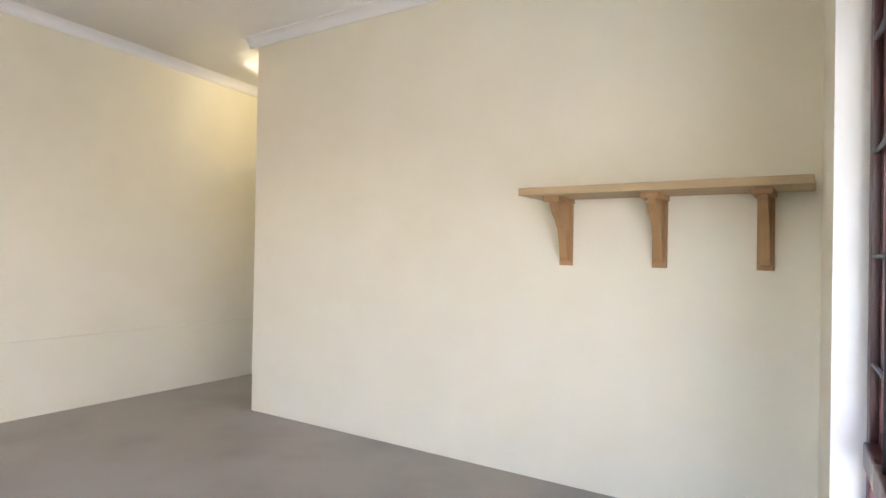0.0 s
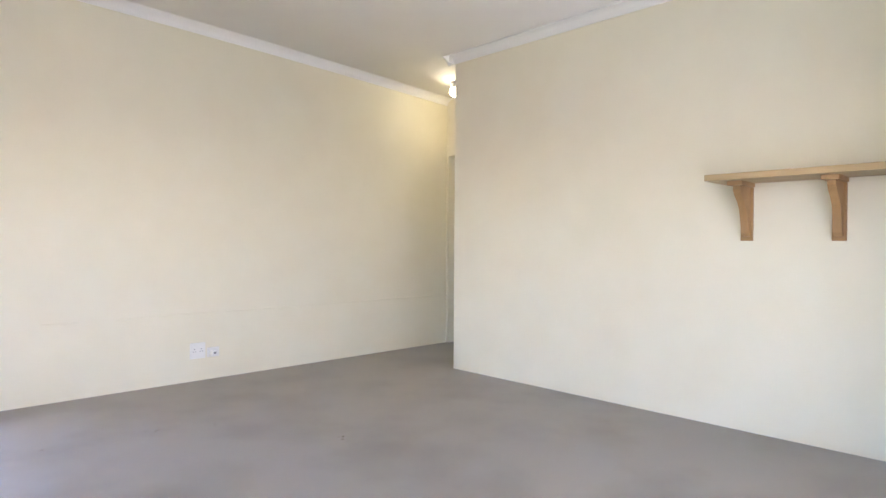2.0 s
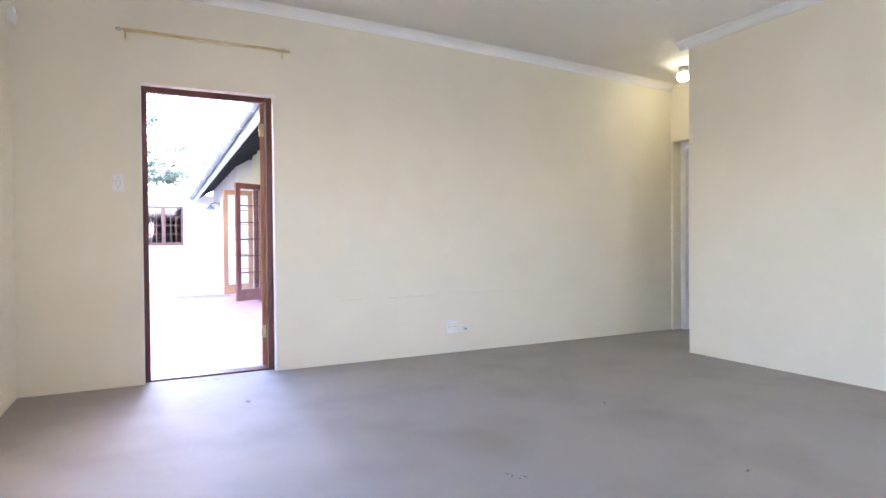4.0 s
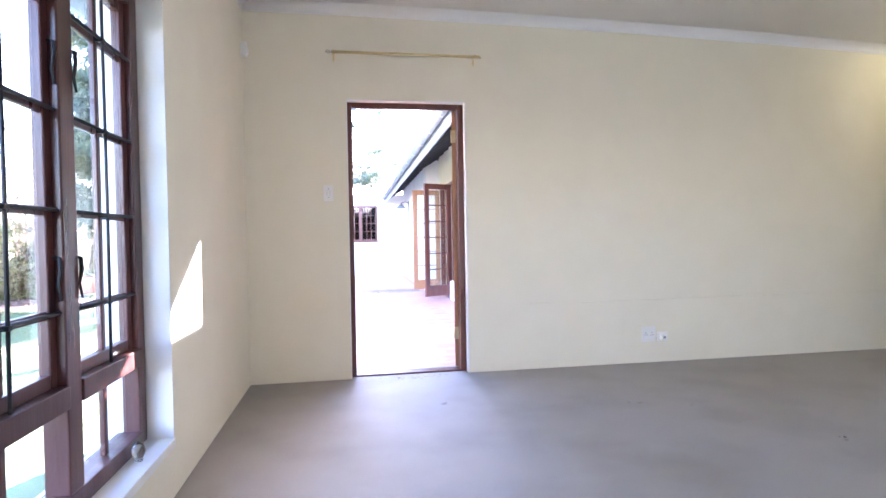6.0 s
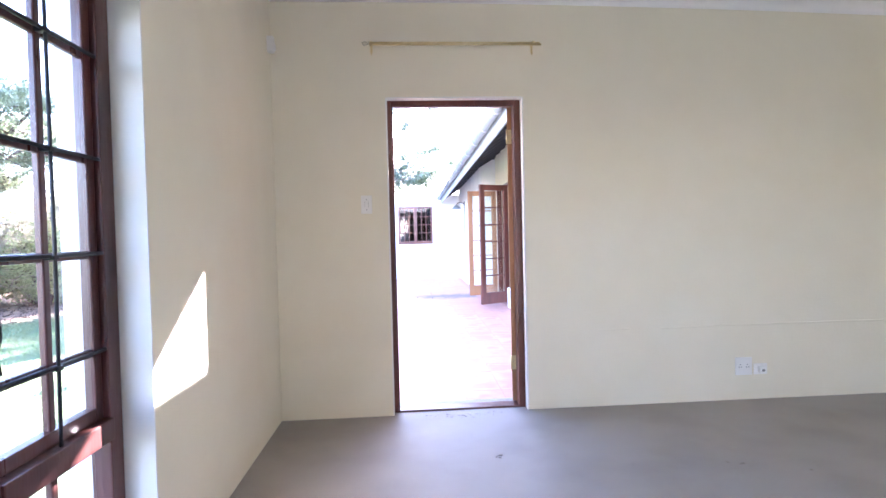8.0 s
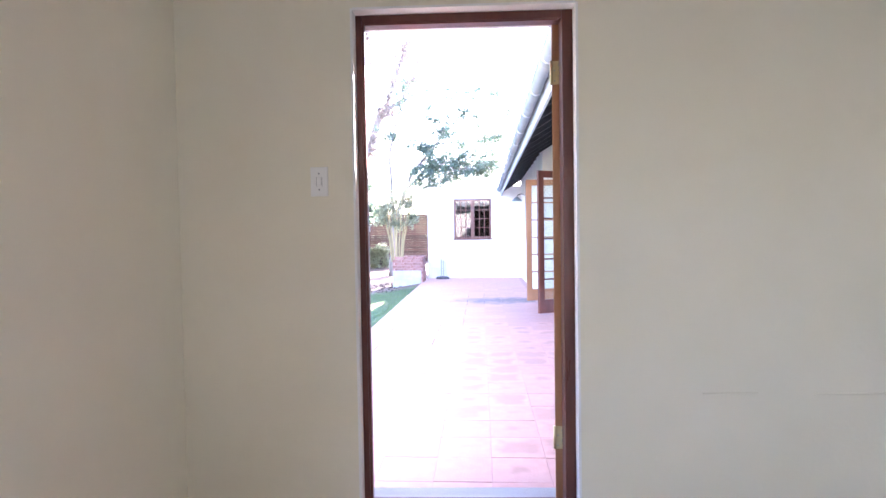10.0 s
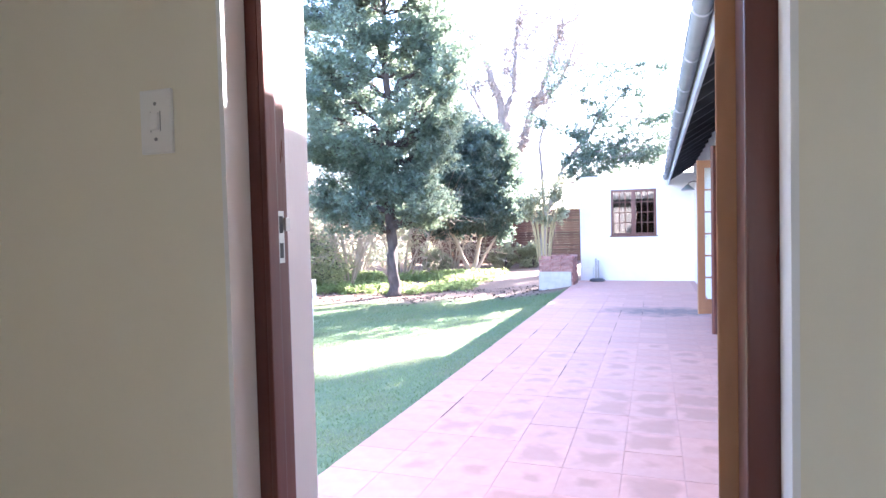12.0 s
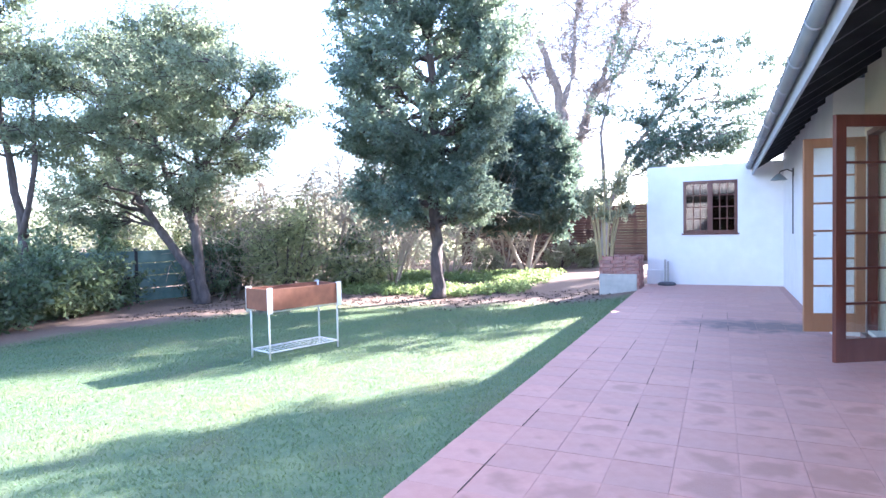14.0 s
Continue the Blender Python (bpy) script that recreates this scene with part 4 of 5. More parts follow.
# boxed eaves of the house itself, over the garden door and window, plus an added back one
house_eaves = thing("house_eaves", "pale grey boxed eaves, the unseen back one added to cut sky light", "roof", kind="structure")
# third eave is unseen, made deep to cut sky light from the back window
for m_, x0, x1, y0, y1, z0 in ((Matrix.Identity(4), -0.60, 1.66, 0.278, 0.885, 2.350), (WIN_M @ pose(0, 0, 0, 0, 0, 180), -5.6, -1.33, 0.283, 0.545, 2.18), (ROT_BACK @ pose(0, 0, 0, 0, 0, 180), -5.4, 0.55, 0.283, 2.10, 2.18)):
    b = B()
    box(b, x0, x1, y1 - 0.024, y1, z0, z0 + 0.18, 0.003)
    b.transform(m_)
    part("fascia_board", b, M_FASCIA, house_eaves)
    b = B()
    box(b, x0, x1, y0, y1 - 0.025, z0 + 0.05, z0 + 0.075)
    b.transform(m_)
    part("soffit", b, M_FASCIA, house_eaves)

# wall lantern on the far part of the wing
ln = thing("wall_lantern", "dark metal outdoor wall lantern with a conduit below", "wall lamp", at_out(UF, 12.1, 1.95))
b = B()
tube(b, [(-0.002, 0, 0.05), (-0.10, 0, 0.10), (-0.20, 0, 0.07), (-0.22, 0, 0.02)], 0.011)
box(b, -0.02, -0.0005, -0.04, 0.04, -0.02, 0.12, 0.006)
part("arm", b, M_BLACK, ln)
b = B()
lathe(b, [(0.02, 0.03), (0.04, 0.02), (0.10, -0.04), (0.13, -0.075), (0.125, -0.078), (0.03, 0.0)], (-0.22, 0, 0))
part("shade", b, M_GUTTER, ln)
b = B()
tube(b, [(-0.012, 0, -0.02), (-0.012, 0, -1.0)], 0.009)
part("conduit", b, M_BLACK, ln)

# umbrella foot beside the far wall
um = thing("umbrella_stand", "dark cast umbrella foot with short grey uprights", "umbrella stand", at_out(0.19, 13.66, PZ))
b = B()
lathe(b, [(0.18, 0.0), (0.18, 0.04), (0.14, 0.06), (0.06, 0.07)])
part("foot", b, M_STAND_FOOT, um)
b = B()
box(b, -0.05, -0.008, -0.025, 0.025, 0.05, 0.54, 0.004)
part("upright", b, M_CONCRETE, um)
b = B()
box(b, 0.008, 0.045, -0.025, 0.025, 0.05, 0.50, 0.004)
part("upright", b, M_CONCRETE, um)

# ---- garden ground ----


def axis_steps(a, b, near, far, grow=1.35, step=0.25):
    c = [near + i * step for i in range(int((far - near) / step) + 1)]
    s, x = step, near
    while x > a:
        s *= grow
        x -= s
        c.insert(0, x)
    s, x = step, c[-1]
    while x < b:
        s *= grow
        x += s
        c.append(x)
    return c


def earth_amount(x, y):
    e = 0.9 * noise.noise((x * 0.7, y * 0.7, 3.1)) + 0.5 * noise.noise((x * 2.3, y * 2.3, 7.7))
    back = (y - (11.3 + 0.12 * (x + 4))) / 0.7 + e
    left = (-8.4 + 0.5 * max(0.0, y - 7.0) - x) / 0.6 + 0.7 * e
    return min(1.0, max(0.0, max(back, left) * 0.5 + 0.4))


gx, gy = axis_steps(-900, 900, -14.0, 0.5), axis_steps(-900, 900, -6.0, 26.0)
verts = [(x, y, ground_z(x, y)) for y in gy for x in gx]
nx = len(gx)
faces = [(j * nx + i, j * nx + i + 1, (j + 1) * nx + i + 1, (j + 1) * nx + i) for j in range(len(gy) - 1) for i in range(nx - 1)]
me = bpy.data.meshes.new("ground")
me.from_pydata(verts, [], faces)
at_ = me.attributes.new("earth", "FLOAT", "POINT")
at_.data.foreach_set("value", [earth_amount(x, y) for x, y, _ in verts])
me.materials.append(M_GROUND)
for p_ in me.polygons:
    p_.use_smooth = True
tagged(new("ground", me), "lawn and bare earth of the garden", "ground", kind="structure")

# ---- planters ----
bx = thing("planter_stand", "rusty brown metal planter box on a chipped white steel stand", "planter", Matrix.Translation((-3.757, 6.777, ground_z(-3.757, 6.777) - 0.004)) @ pose(0, 0, 0, 0, 0, 71.5))
SW, SD, ST, SB = 1.05, 0.42, 0.90, 0.635
for x in (-SW / 2, SW / 2):
    for y in (-SD / 2, SD / 2):
        b = B()
        tube(b, [(x, y, 0), (x, y, ST + 0.01)], 0.0125, 10)
        part("leg", b, M_STAND, bx)
for x0, x1, y0, y1, z in ((-SW / 2, SW / 2, -SD / 2 - 0.012, -SD / 2 + 0.012, 0.11), (-SW / 2, SW / 2, SD / 2 - 0.012, SD / 2 + 0.012, 0.11), (-SW / 2 - 0.012, -SW / 2 + 0.012, -SD / 2, SD / 2, 0.11), (SW / 2 - 0.012, SW / 2 + 0.012, -SD / 2, SD / 2, 0.11),
                          (-SW / 2, SW / 2, -SD / 2 - 0.012, -SD / 2 + 0.012, SB - 0.02), (-SW / 2, SW / 2, SD / 2 - 0.012, SD / 2 + 0.012, SB - 0.02)):
    b = B()
    box(b, x0, x1, y0, y1, z - 0.008, z + 0.008, 0.003)
    part("rail", b, M_STAND, bx)
b = B()
for k in range(1, 14):
    x = -SW / 2 + k * SW / 14
    tube(b, [(x, -SD / 2, 0.115), (x, SD / 2, 0.115)], 0.0025, 5)
for k in range(1, 5):
    y = -SD / 2 + k * SD / 5
    tube(b, [(-SW / 2, y, 0.119), (SW / 2, y, 0.119)], 0.0025, 5)
part("wire_shelf", b, M_STAND, bx)
b = B()
t_ = 0.02
for dims in ((-SW / 2 - 0.02, SW / 2 + 0.02, -SD / 2 - 0.04, -SD / 2 - 0.02, SB, ST), (-SW / 2 - 0.02, SW / 2 + 0.02, SD / 2 + 0.02, SD / 2 + 0.04, SB, ST), (-SW / 2 - 0.04, -SW / 2 - 0.02, -SD / 2 - 0.04, SD / 2 + 0.04, SB, ST), (SW / 2 + 0.02, SW / 2 + 0.04, -SD / 2 - 0.04, SD / 2 + 0.04, SB, ST), (-SW / 2 - 0.02, SW / 2 + 0.02, -SD / 2 - 0.02, SD / 2 + 0.02, SB, SB + 0.02)):
    box(b, *dims, 0.003)
part("trough", b, M_RUST, bx, "rusty brown trough")
b = B()
box(b, -SW / 2 - 0.015, SW / 2 + 0.015, -SD / 2 - 0.015, SD / 2 + 0.015, SB + 0.02, ST - 0.09)
part("soil", b, M_SOIL, bx)
for x in (-SW / 2, SW / 2):
    for y in (-SD / 2, SD / 2):
        b = B()
        sx_, sy_ = (1 if x > 0 else -1), (1 if y > 0 else -1)
        box(b, min(x - 0.03 * sx_, x + 0.046 * sx_), max(x - 0.03 * sx_, x + 0.046 * sx_), min(y + 0.041 * sy_, y + 0.047 * sy_), max(y + 0.041 * sy_, y + 0.047 * sy_), SB - 0.04, ST + 0.02, 0.002)
        part("corner_plate", b, M_STAND, bx, "chipped white corner plate")

# brick planter: real bricks round a block
bp = thing("brick_planter", "weathered red brick planter with a plastered front", "planter", at_out(-1.02, 12.66, -0.28))
PW, PD, PH = 0.78, 0.85, 0.80
b = B()
box(b, 0.02, PW - 0.02, 0.02, PD - 0.02, 0, PH - 0.06)
part("core", b, M_MORTAR, bp)
b = B()
box(b, 0.06, PW - 0.06, 0.06, PD - 0.06, PH - 0.06, PH - 0.03)
part("soil", b, M_SOIL, bp)
b = B()
box(b, 0.0, PW * 0.94, -0.012, 0.02, 0, 0.46, 0.012)
part("plaster_face", b, M_CONCRETE, bp, "flaking pale plaster face")
b = B()
box(b, -0.11, 0.11, -0.05, 0.05, -0.033, 0.033, 0.006)
brick_me = mesh_of("brick", b, M_BRICK)
random.seed(5)
for c in range(11):
    z = 0.037 + c * 0.074
    off = 0.0 if c % 2 else 0.115
    for side in range(4):
        length = PW if side in (0, 2) else PD
        x = 0.115 + off * 0.5
        while x < length - 0.08:
            j = random.uniform(-0.006, 0.006)
            spot = {0: (x, 0.045 + j, 0), 1: (PW - 0.045 + j, x, 90), 2: (x, PD - 0.045 + j, 0), 3: (0.045 + j, x, 90)}[side]
            if not (side == 0 and z < 0.45):
                o = new("brick", brick_me)
                o.parent = bp
                o.matrix_basis = pose(spot[0], spot[1], z, random.uniform(-1, 1), random.uniform(-1, 1), spot[2] + random.uniform(-1.5, 1.5))
            x += 0.232

# ---- trees, shrubs, fences ----
rng = np.random.default_rng(11)


def leaf_mesh(name, centres, radii, per, size, material, flat=1.0, along=None):
    """Many small folded leaves, scattered round each centre."""
    c = np.repeat(np.asarray(centres, float), per, axis=0)
    r = np.repeat(np.asarray(radii, float), per)
    n_ = len(c)
    d = rng.normal(size=(n_, 3))
    d /= np.linalg.norm(d, axis=1)[:, None]
    d[:, 2] *= flat
    if along is None:
        p = c + d * (r * rng.random(n_) ** 0.45)[:, None]
    else:
        ax = np.repeat(np.asarray(along, float), per, axis=0)
        w = rng.uniform(-1.7, 0.5, n_)
        p = c + d * (r * (0.62 - 0.2 * np.abs(w)) * rng.random(n_) ** 0.6)[:, None] + ax * (r * w)[:, None]
    a = rng.normal(size=(n_, 3)) + d * 0.8
    a /= np.linalg.norm(a, axis=1)[:, None]
    s = np.cross(a, rng.normal(size=(n_, 3)))
    s /= np.linalg.norm(s, axis=1)[:, None]
    k = (size * (0.6 + 0.8 * rng.random(n_)))[:, None]
    up = np.cross(a, s) * k * 0.12
    v = np.stack([p - a * k * 0.5, p + s * k * 0.24 + up, p + a * k * 0.5, p - s * k * 0.24 + up], 1).reshape(-1, 3)
    i = np.arange(n_) * 4
    f = np.stack([i, i + 1, i + 2, i, i + 2, i + 3], 1).reshape(-1, 3)
    me_ = bpy.data.meshes.new(name)
    me_.vertices.add(len(v))
    me_.vertices.foreach_set("co", v.ravel())
    me_.loops.add(f.size)
    me_.loops.foreach_set("vertex_index", f.ravel().astype(np.int32))
    me_.polygons.add(len(f))
    me_.polygons.foreach_set("loop_start", np.arange(0, f.size, 3, dtype=np.int32))
    me_.update(calc_edges=True)
    me_.materials.append(material)
    return me_


def bent(p, q, wob, n_=5, sag=0.0):
    p, q = Vector(p), Vector(q)
    d = (q - p).length
    out = []
    for i in range(n_ + 1):
        t = i / n_
        j = Vector(rng.normal(size=3)) * wob * d * math.sin(math.pi * t)
        out.append(p.lerp(q, t) + j + Vector((0, 0, -sag * d * math.sin(math.pi * t))))
    return out


GT = math.radians(1.35)             # the garden is laid out turned against the room


def turned(x, y):
    return x * math.cos(GT) - y * math.sin(GT), x * math.sin(GT) + y * math.cos(GT)


def tree(name, label, stems, lobes, bark, leaf, per=60, size=0.09, clump=0.28, category="tree", twig=0.012, bare=False, group="", more=1.6, flat=0.75):
    """stems: polylines of (x, y, z, r). lobes: (x, y, z, rx, ry, rz, clumps), each fed by a limb from the nearest stem."""
    stems = [[(*turned(q[0], q[1]), *q[2:]) for q in s] for s in stems]
    lobes = [(*turned(q[0], q[1]), *q[2:]) for q in lobes]
    base = Vector(stems[0][0][:3])
    t = thing(name, label, category, Matrix.Translation(base), group)
    b, br = B(), B()
    joints = []
    for s in stems:
        pts, rad = [], []
        for (p, q) in zip(s, s[1:]):
            for k in range(5):
                f = k / 5
                w = Vector(rng.normal(size=3)) * 0.2 * p[3] * (1 if k else 0)
                pts.append(Vector(p[:3]).lerp(Vector(q[:3]), f) + w - base)
                rad.append((p[3] + (q[3] - p[3]) * f) * rng.uniform(0.9, 1.12))
        pts.append(Vector(s[-1][:3]) - base)
        rad.append(s[-1][3])
        rad[0] *= 1.45
        tube(b, pts, rad, 10)
        joints += list(zip(pts[3:], rad[3:]))
    centres, radii, ways = [], [], []
    for (x, y, z, rx, ry, rz, k) in lobes:
        c = Vector((x, y, z)) - base
        cand = [jr for jr in joints if jr[0].z < c.z - 0.1] or joints
        p, r = min(cand, key=lambda jr: (jr[0] - c).length + 0.3 * abs(jr[0].z - c.z + 0.8))
        limb = bent(p, c, 0.07, 6, -0.05)
        r0 = min(r * 0.55, 0.07)
        tube(br, limb, [r0 * (1 - 0.75 * i / 6) for i in range(7)], 6)
        for _ in range(k if bare else int(k * more)):
            d = Vector(rng.normal(size=3)).normalized()
            q = c + Vector((d.x * rx, d.y * ry, d.z * rz)) * (rng.random() ** 0.4) * rng.uniform(0.75, 1.3)
            src = limb[int(rng.integers(2, 7))]
            tw = bent(src, q, 0.10, 3)
            tube(br, tw, [twig, twig * 0.8, twig * 0.55, twig * 0.3], 4)
            centres.append(q)
            ways.append((q - tw[1]).normalized() * 0.8 + Vector((0, 0, 0.25)))
            radii.append(clump * (0.6 + 0.8 * rng.random()))
            if bare:
                for _k in range(5):
                    e = q + Vector(rng.normal(size=3)) * clump * 1.1
                    s2 = bent(tw[int(rng.integers(1, 4))], e, 0.14, 4)
                    tube(br, s2, [twig * 0.6, twig * 0.5, twig * 0.4, twig * 0.3, twig * 0.2], 3)
                    for _j in range(2):
                        tube(br, bent(s2[int(rng.integers(1, 4))], e + Vector(rng.normal(size=3)) * clump * 0.6, 0.14, 3), [twig * 0.4, twig * 0.32, twig * 0.25, twig * 0.15], 3)
    part("trunk", b, bark, t)
    part("branch_work", br, bark, t)
    if leaf is not None and per:
        ob = new("crown", leaf_mesh("crown", centres, radii, per, size, leaf, flat, ways))
        ob.parent = t
    return t


def sprays(x, y, levels, per_level, lobe, k, tall=0.55):
    """Lobes set round an axis: levels are (height, reach to -x, reach to +x)."""
    out = []
    for z, lo, hi in levels:
        for j in range(per_level):
            a = (j + rng.random() * 0.8) * math.tau / per_level
            reach = (lo if math.cos(a) < 0 else hi) * rng.uniform(0.55, 1.0)
            g = rng.uniform(0.75, 1.3)
            out.append((x + reach * math.cos(a), y + 0.8 * reach * math.sin(a), z + rng.uniform(-0.3, 0.3), lobe * g, lobe * g, lobe * g * tall, max(3, int(k * g))))
    return out


G = ground_z
tree("conifer_tree", "tall blue-green conifer with a straight grey trunk", [[(-4.12, 12.95, G(-4.12, 12.95) - 0.05, 0.155), (-4.15, 12.95, 1.2, 0.13), (-4.1, 13.0, 3.2, 0.11), (-4.2, 12.95, 5.4, 0.08), (-4.1, 12.95, 8.4, 0.03)]],
     sprays(-4.1, 12.9, ((8.4, 0.7, 0.8), (7.7, 1.4, 1.2), (7.0, 2.0, 1.6), (6.3, 2.3, 1.8), (5.6, 2.2, 2.0), (4.9, 2.4, 2.0), (4.3, 2.6, 2.0), (3.7, 2.2, 1.7), (3.1, 1.3, 1.3), (2.5, 0.5, 1.0), (1.85, 1.8, 1.2)), 7, 0.66, 10, 0.8)
     + [(-6.2, 12.8, 4.0, 0.5, 0.6, 0.3, 10), (-5.9, 12.8, 3.1, 0.4, 0.5, 0.2, 7), (-5.5, 12.7, 1.95, 0.6, 0.6, 0.25, 12), (-3.6, 12.5, 2.3, 0.7, 0.6, 0.3, 14)],
     M_BARK, L_BLUE, per=150, size=0.09, clump=0.40, flat=0.75)
tree("small_conifer_tree", "bushy dark blue-green tree with several leaning stems", [[(-3.9, 19.9, G(-3.9, 19.9) - 0.05, 0.08), (-4.3, 19.8, 0.6, 0.065), (-4.8, 19.8, 1.6, 0.05), (-5.0, 19.8, 3.0, 0.03)], [(-3.8, 19.9, G(-3.8, 19.9) - 0.05, 0.08), (-3.5, 20.0, 0.9, 0.065), (-3.2, 20, 2.2, 0.05), (-3.2, 20, 4.2, 0.03)], [(-3.7, 19.8, G(-3.7, 19.8) - 0.05, 0.05), (-3.0, 19.7, 0.7, 0.04), (-2.4, 19.7, 1.6, 0.025)]],
     sprays(-3.8, 19.9, ((4.4, 0.8, 0.8), (3.9, 1.3, 1.1), (3.3, 1.7, 1.4), (2.7, 1.9, 1.5), (2.1, 2.0, 1.5), (1.7, 1.8, 1.3)), 8, 0.66, 14, 0.8),
     M_TWIG, L_SHADE, per=170, size=0.13, clump=0.50, flat=0.75)
tree("olive_tree", "spreading olive-green tree with two leaning trunks", [[(-9.35, 11.1, G(-9.35, 11.1) - 0.05, 0.16), (-9.9, 11.1, 0.5, 0.115), (-10.8, 11.0, 1.6, 0.085), (-11.6, 11.0, 2.6, 0.06), (-12.3, 11, 4.2, 0.03)], [(-9.3, 11.1, G(-9.3, 11.1) - 0.05, 0.15), (-9.5, 11.15, 0.8, 0.12), (-9.55, 11.1, 1.5, 0.10), (-9.2, 11.0, 2.6, 0.07), (-8.4, 11, 3.4, 0.05), (-7.4, 11, 4.4, 0.025)],
      [(-9.55, 11.1, 1.4, 0.08), (-10.2, 11.0, 2.4, 0.06), (-10.6, 11, 3.6, 0.045), (-10.5, 11, 5.2, 0.02)], [(-9.2, 11.0, 2.6, 0.06), (-9.4, 10.9, 3.8, 0.04), (-9.0, 10.9, 5.2, 0.02)], [(-10.9, 11.0, 1.7, 0.05), (-12.1, 10.8, 2.0, 0.035), (-13.1, 10.8, 2.6, 0.02)]],
     sprays(-10.1, 11.0, ((5.9, 2.2, 1.3), (5.4, 3.0, 2.2), (4.7, 3.3, 3.0), (4.0, 3.5, 3.1), (3.3, 3.6, 2.7)), 9, 0.75, 9)
     + sprays(-10.3, 10.9, ((2.6, 3.2, 2.3), (2.0, 3.2, 1.2)), 7, 0.6, 6) + sprays(-9.7, 11.0, ((5.2, 1.6, 1.3), (4.4, 1.5, 1.3), (3.6, 1.3, 1.2)), 4, 0.7, 9) + [(-12.9, 10.7, 1.6, 0.6, 0.7, 0.4, 9), (-12.0, 10.7, 1.5, 0.6, 0.6, 0.35, 8), (-7.3, 11.0, 4.6, 0.4, 0.5, 0.5, 9), (-7.2, 11, 3.3, 0.4, 0.5, 0.3, 7)],
     M_BARK, L_OLIVE, per=135, size=0.075, clump=0.46, twig=0.014)
tree("olive_tree", "tall thin-crowned tree beside the hedge", [[(-11.5, 8.5, G(-11.5, 8.5) - 0.05, 0.12), (-11.6, 8.5, 1.4, 0.09), (-11.9, 8.4, 3.2, 0.065), (-12.1, 8.3, 5.4, 0.03)], [(-11.6, 8.5, 1.2, 0.07), (-11.0, 8.4, 2.6, 0.05), (-10.8, 8.3, 4.0, 0.03)]],
     sprays(-12.0, 8.2, ((6.2, 1.1, 1.0), (5.3, 1.5, 1.3), (4.4, 1.6, 1.4), (3.4, 1.6, 1.3)), 6, 0.65, 7) + [(-13.0, 7.0, 5.4, 1.2, 1.1, 0.9, 22), (-13.2, 6.4, 3.2, 1.2, 1.2, 0.9, 22)],
     M_BARK, L_OLIVE, per=95, size=0.085, clump=0.46)
tree("olive_tree", "grey-green tree at the garden's far edge", [[(-14.2, 13.0, G(-14.2, 13.0) - 0.05, 0.15), (-14.0, 13.0, 1.6, 0.11), (-14.4, 13.0, 3.4, 0.08), (-14.2, 13.0, 5.8, 0.03)]],
     sprays(-14.3, 12.8, ((6.4, 1.0, 1.1), (5.5, 1.6, 1.6), (4.6, 1.8, 1.7), (3.6, 1.8, 1.6), (2.8, 1.6, 1.4)), 5, 0.7, 7),
     M_BARK, L_OLIVE, per=62, size=0.115, clump=0.46)
# leafless tree behind the fence
tree("bare_tree", "large leafless tree with a thick trunk and pale twigs", [[(-2.85, 23.9, G(-2.85, 23.9) - 0.05, 0.435), (-2.85, 23.9, 2.0, 0.377), (-3.0, 23.9, 4.2, 0.29), (-3.4, 23.9, 6.3, 0.189), (-4.2, 23.9, 9.0, 0.087)], [(-2.95, 23.9, 3.6, 0.217), (-2.2, 23.9, 5.8, 0.16), (-1.5, 23.9, 7.4, 0.116), (-0.8, 24, 9.6, 0.058)], [(-3.3, 23.9, 5.4, 0.145), (-2.8, 23.9, 7.4, 0.102), (-2.7, 24, 9.8, 0.058)], [(-2.0, 23.9, 6.3, 0.116), (-1.0, 23.9, 7.0, 0.0725), (-0.3, 23.9, 8.6, 0.0435)], [(-3.1, 23.9, 4.6, 0.116), (-4.2, 23.9, 6.0, 0.0725), (-5.0, 23.9, 7.6, 0.0435)]],
     [(-4.6, 23.8, 9.2, 1.2, 1.0, 1.4, 14), (-2.6, 23.9, 9.6, 1.3, 1.0, 1.5, 15), (-0.8, 23.9, 9.0, 1.4, 1.0, 1.5, 14), (0.0, 23.9, 7.8, 1.2, 1.0, 1.0, 9), (-1.4, 23.8, 6.4, 1.0, 0.9, 0.9, 8), (-4.6, 23.8, 7.2, 1.1, 0.9, 1.0, 10), (-3.2, 23.8, 7.6, 1.1, 0.9, 1.2, 10), (-3.8, 23.8, 5.2, 0.9, 0.8, 0.8, 8), (-2.2, 23.8, 4.8, 0.8, 0.8, 0.8, 8)],
     M_BARK_PALE, None, bare=True, clump=1.15, twig=0.034)
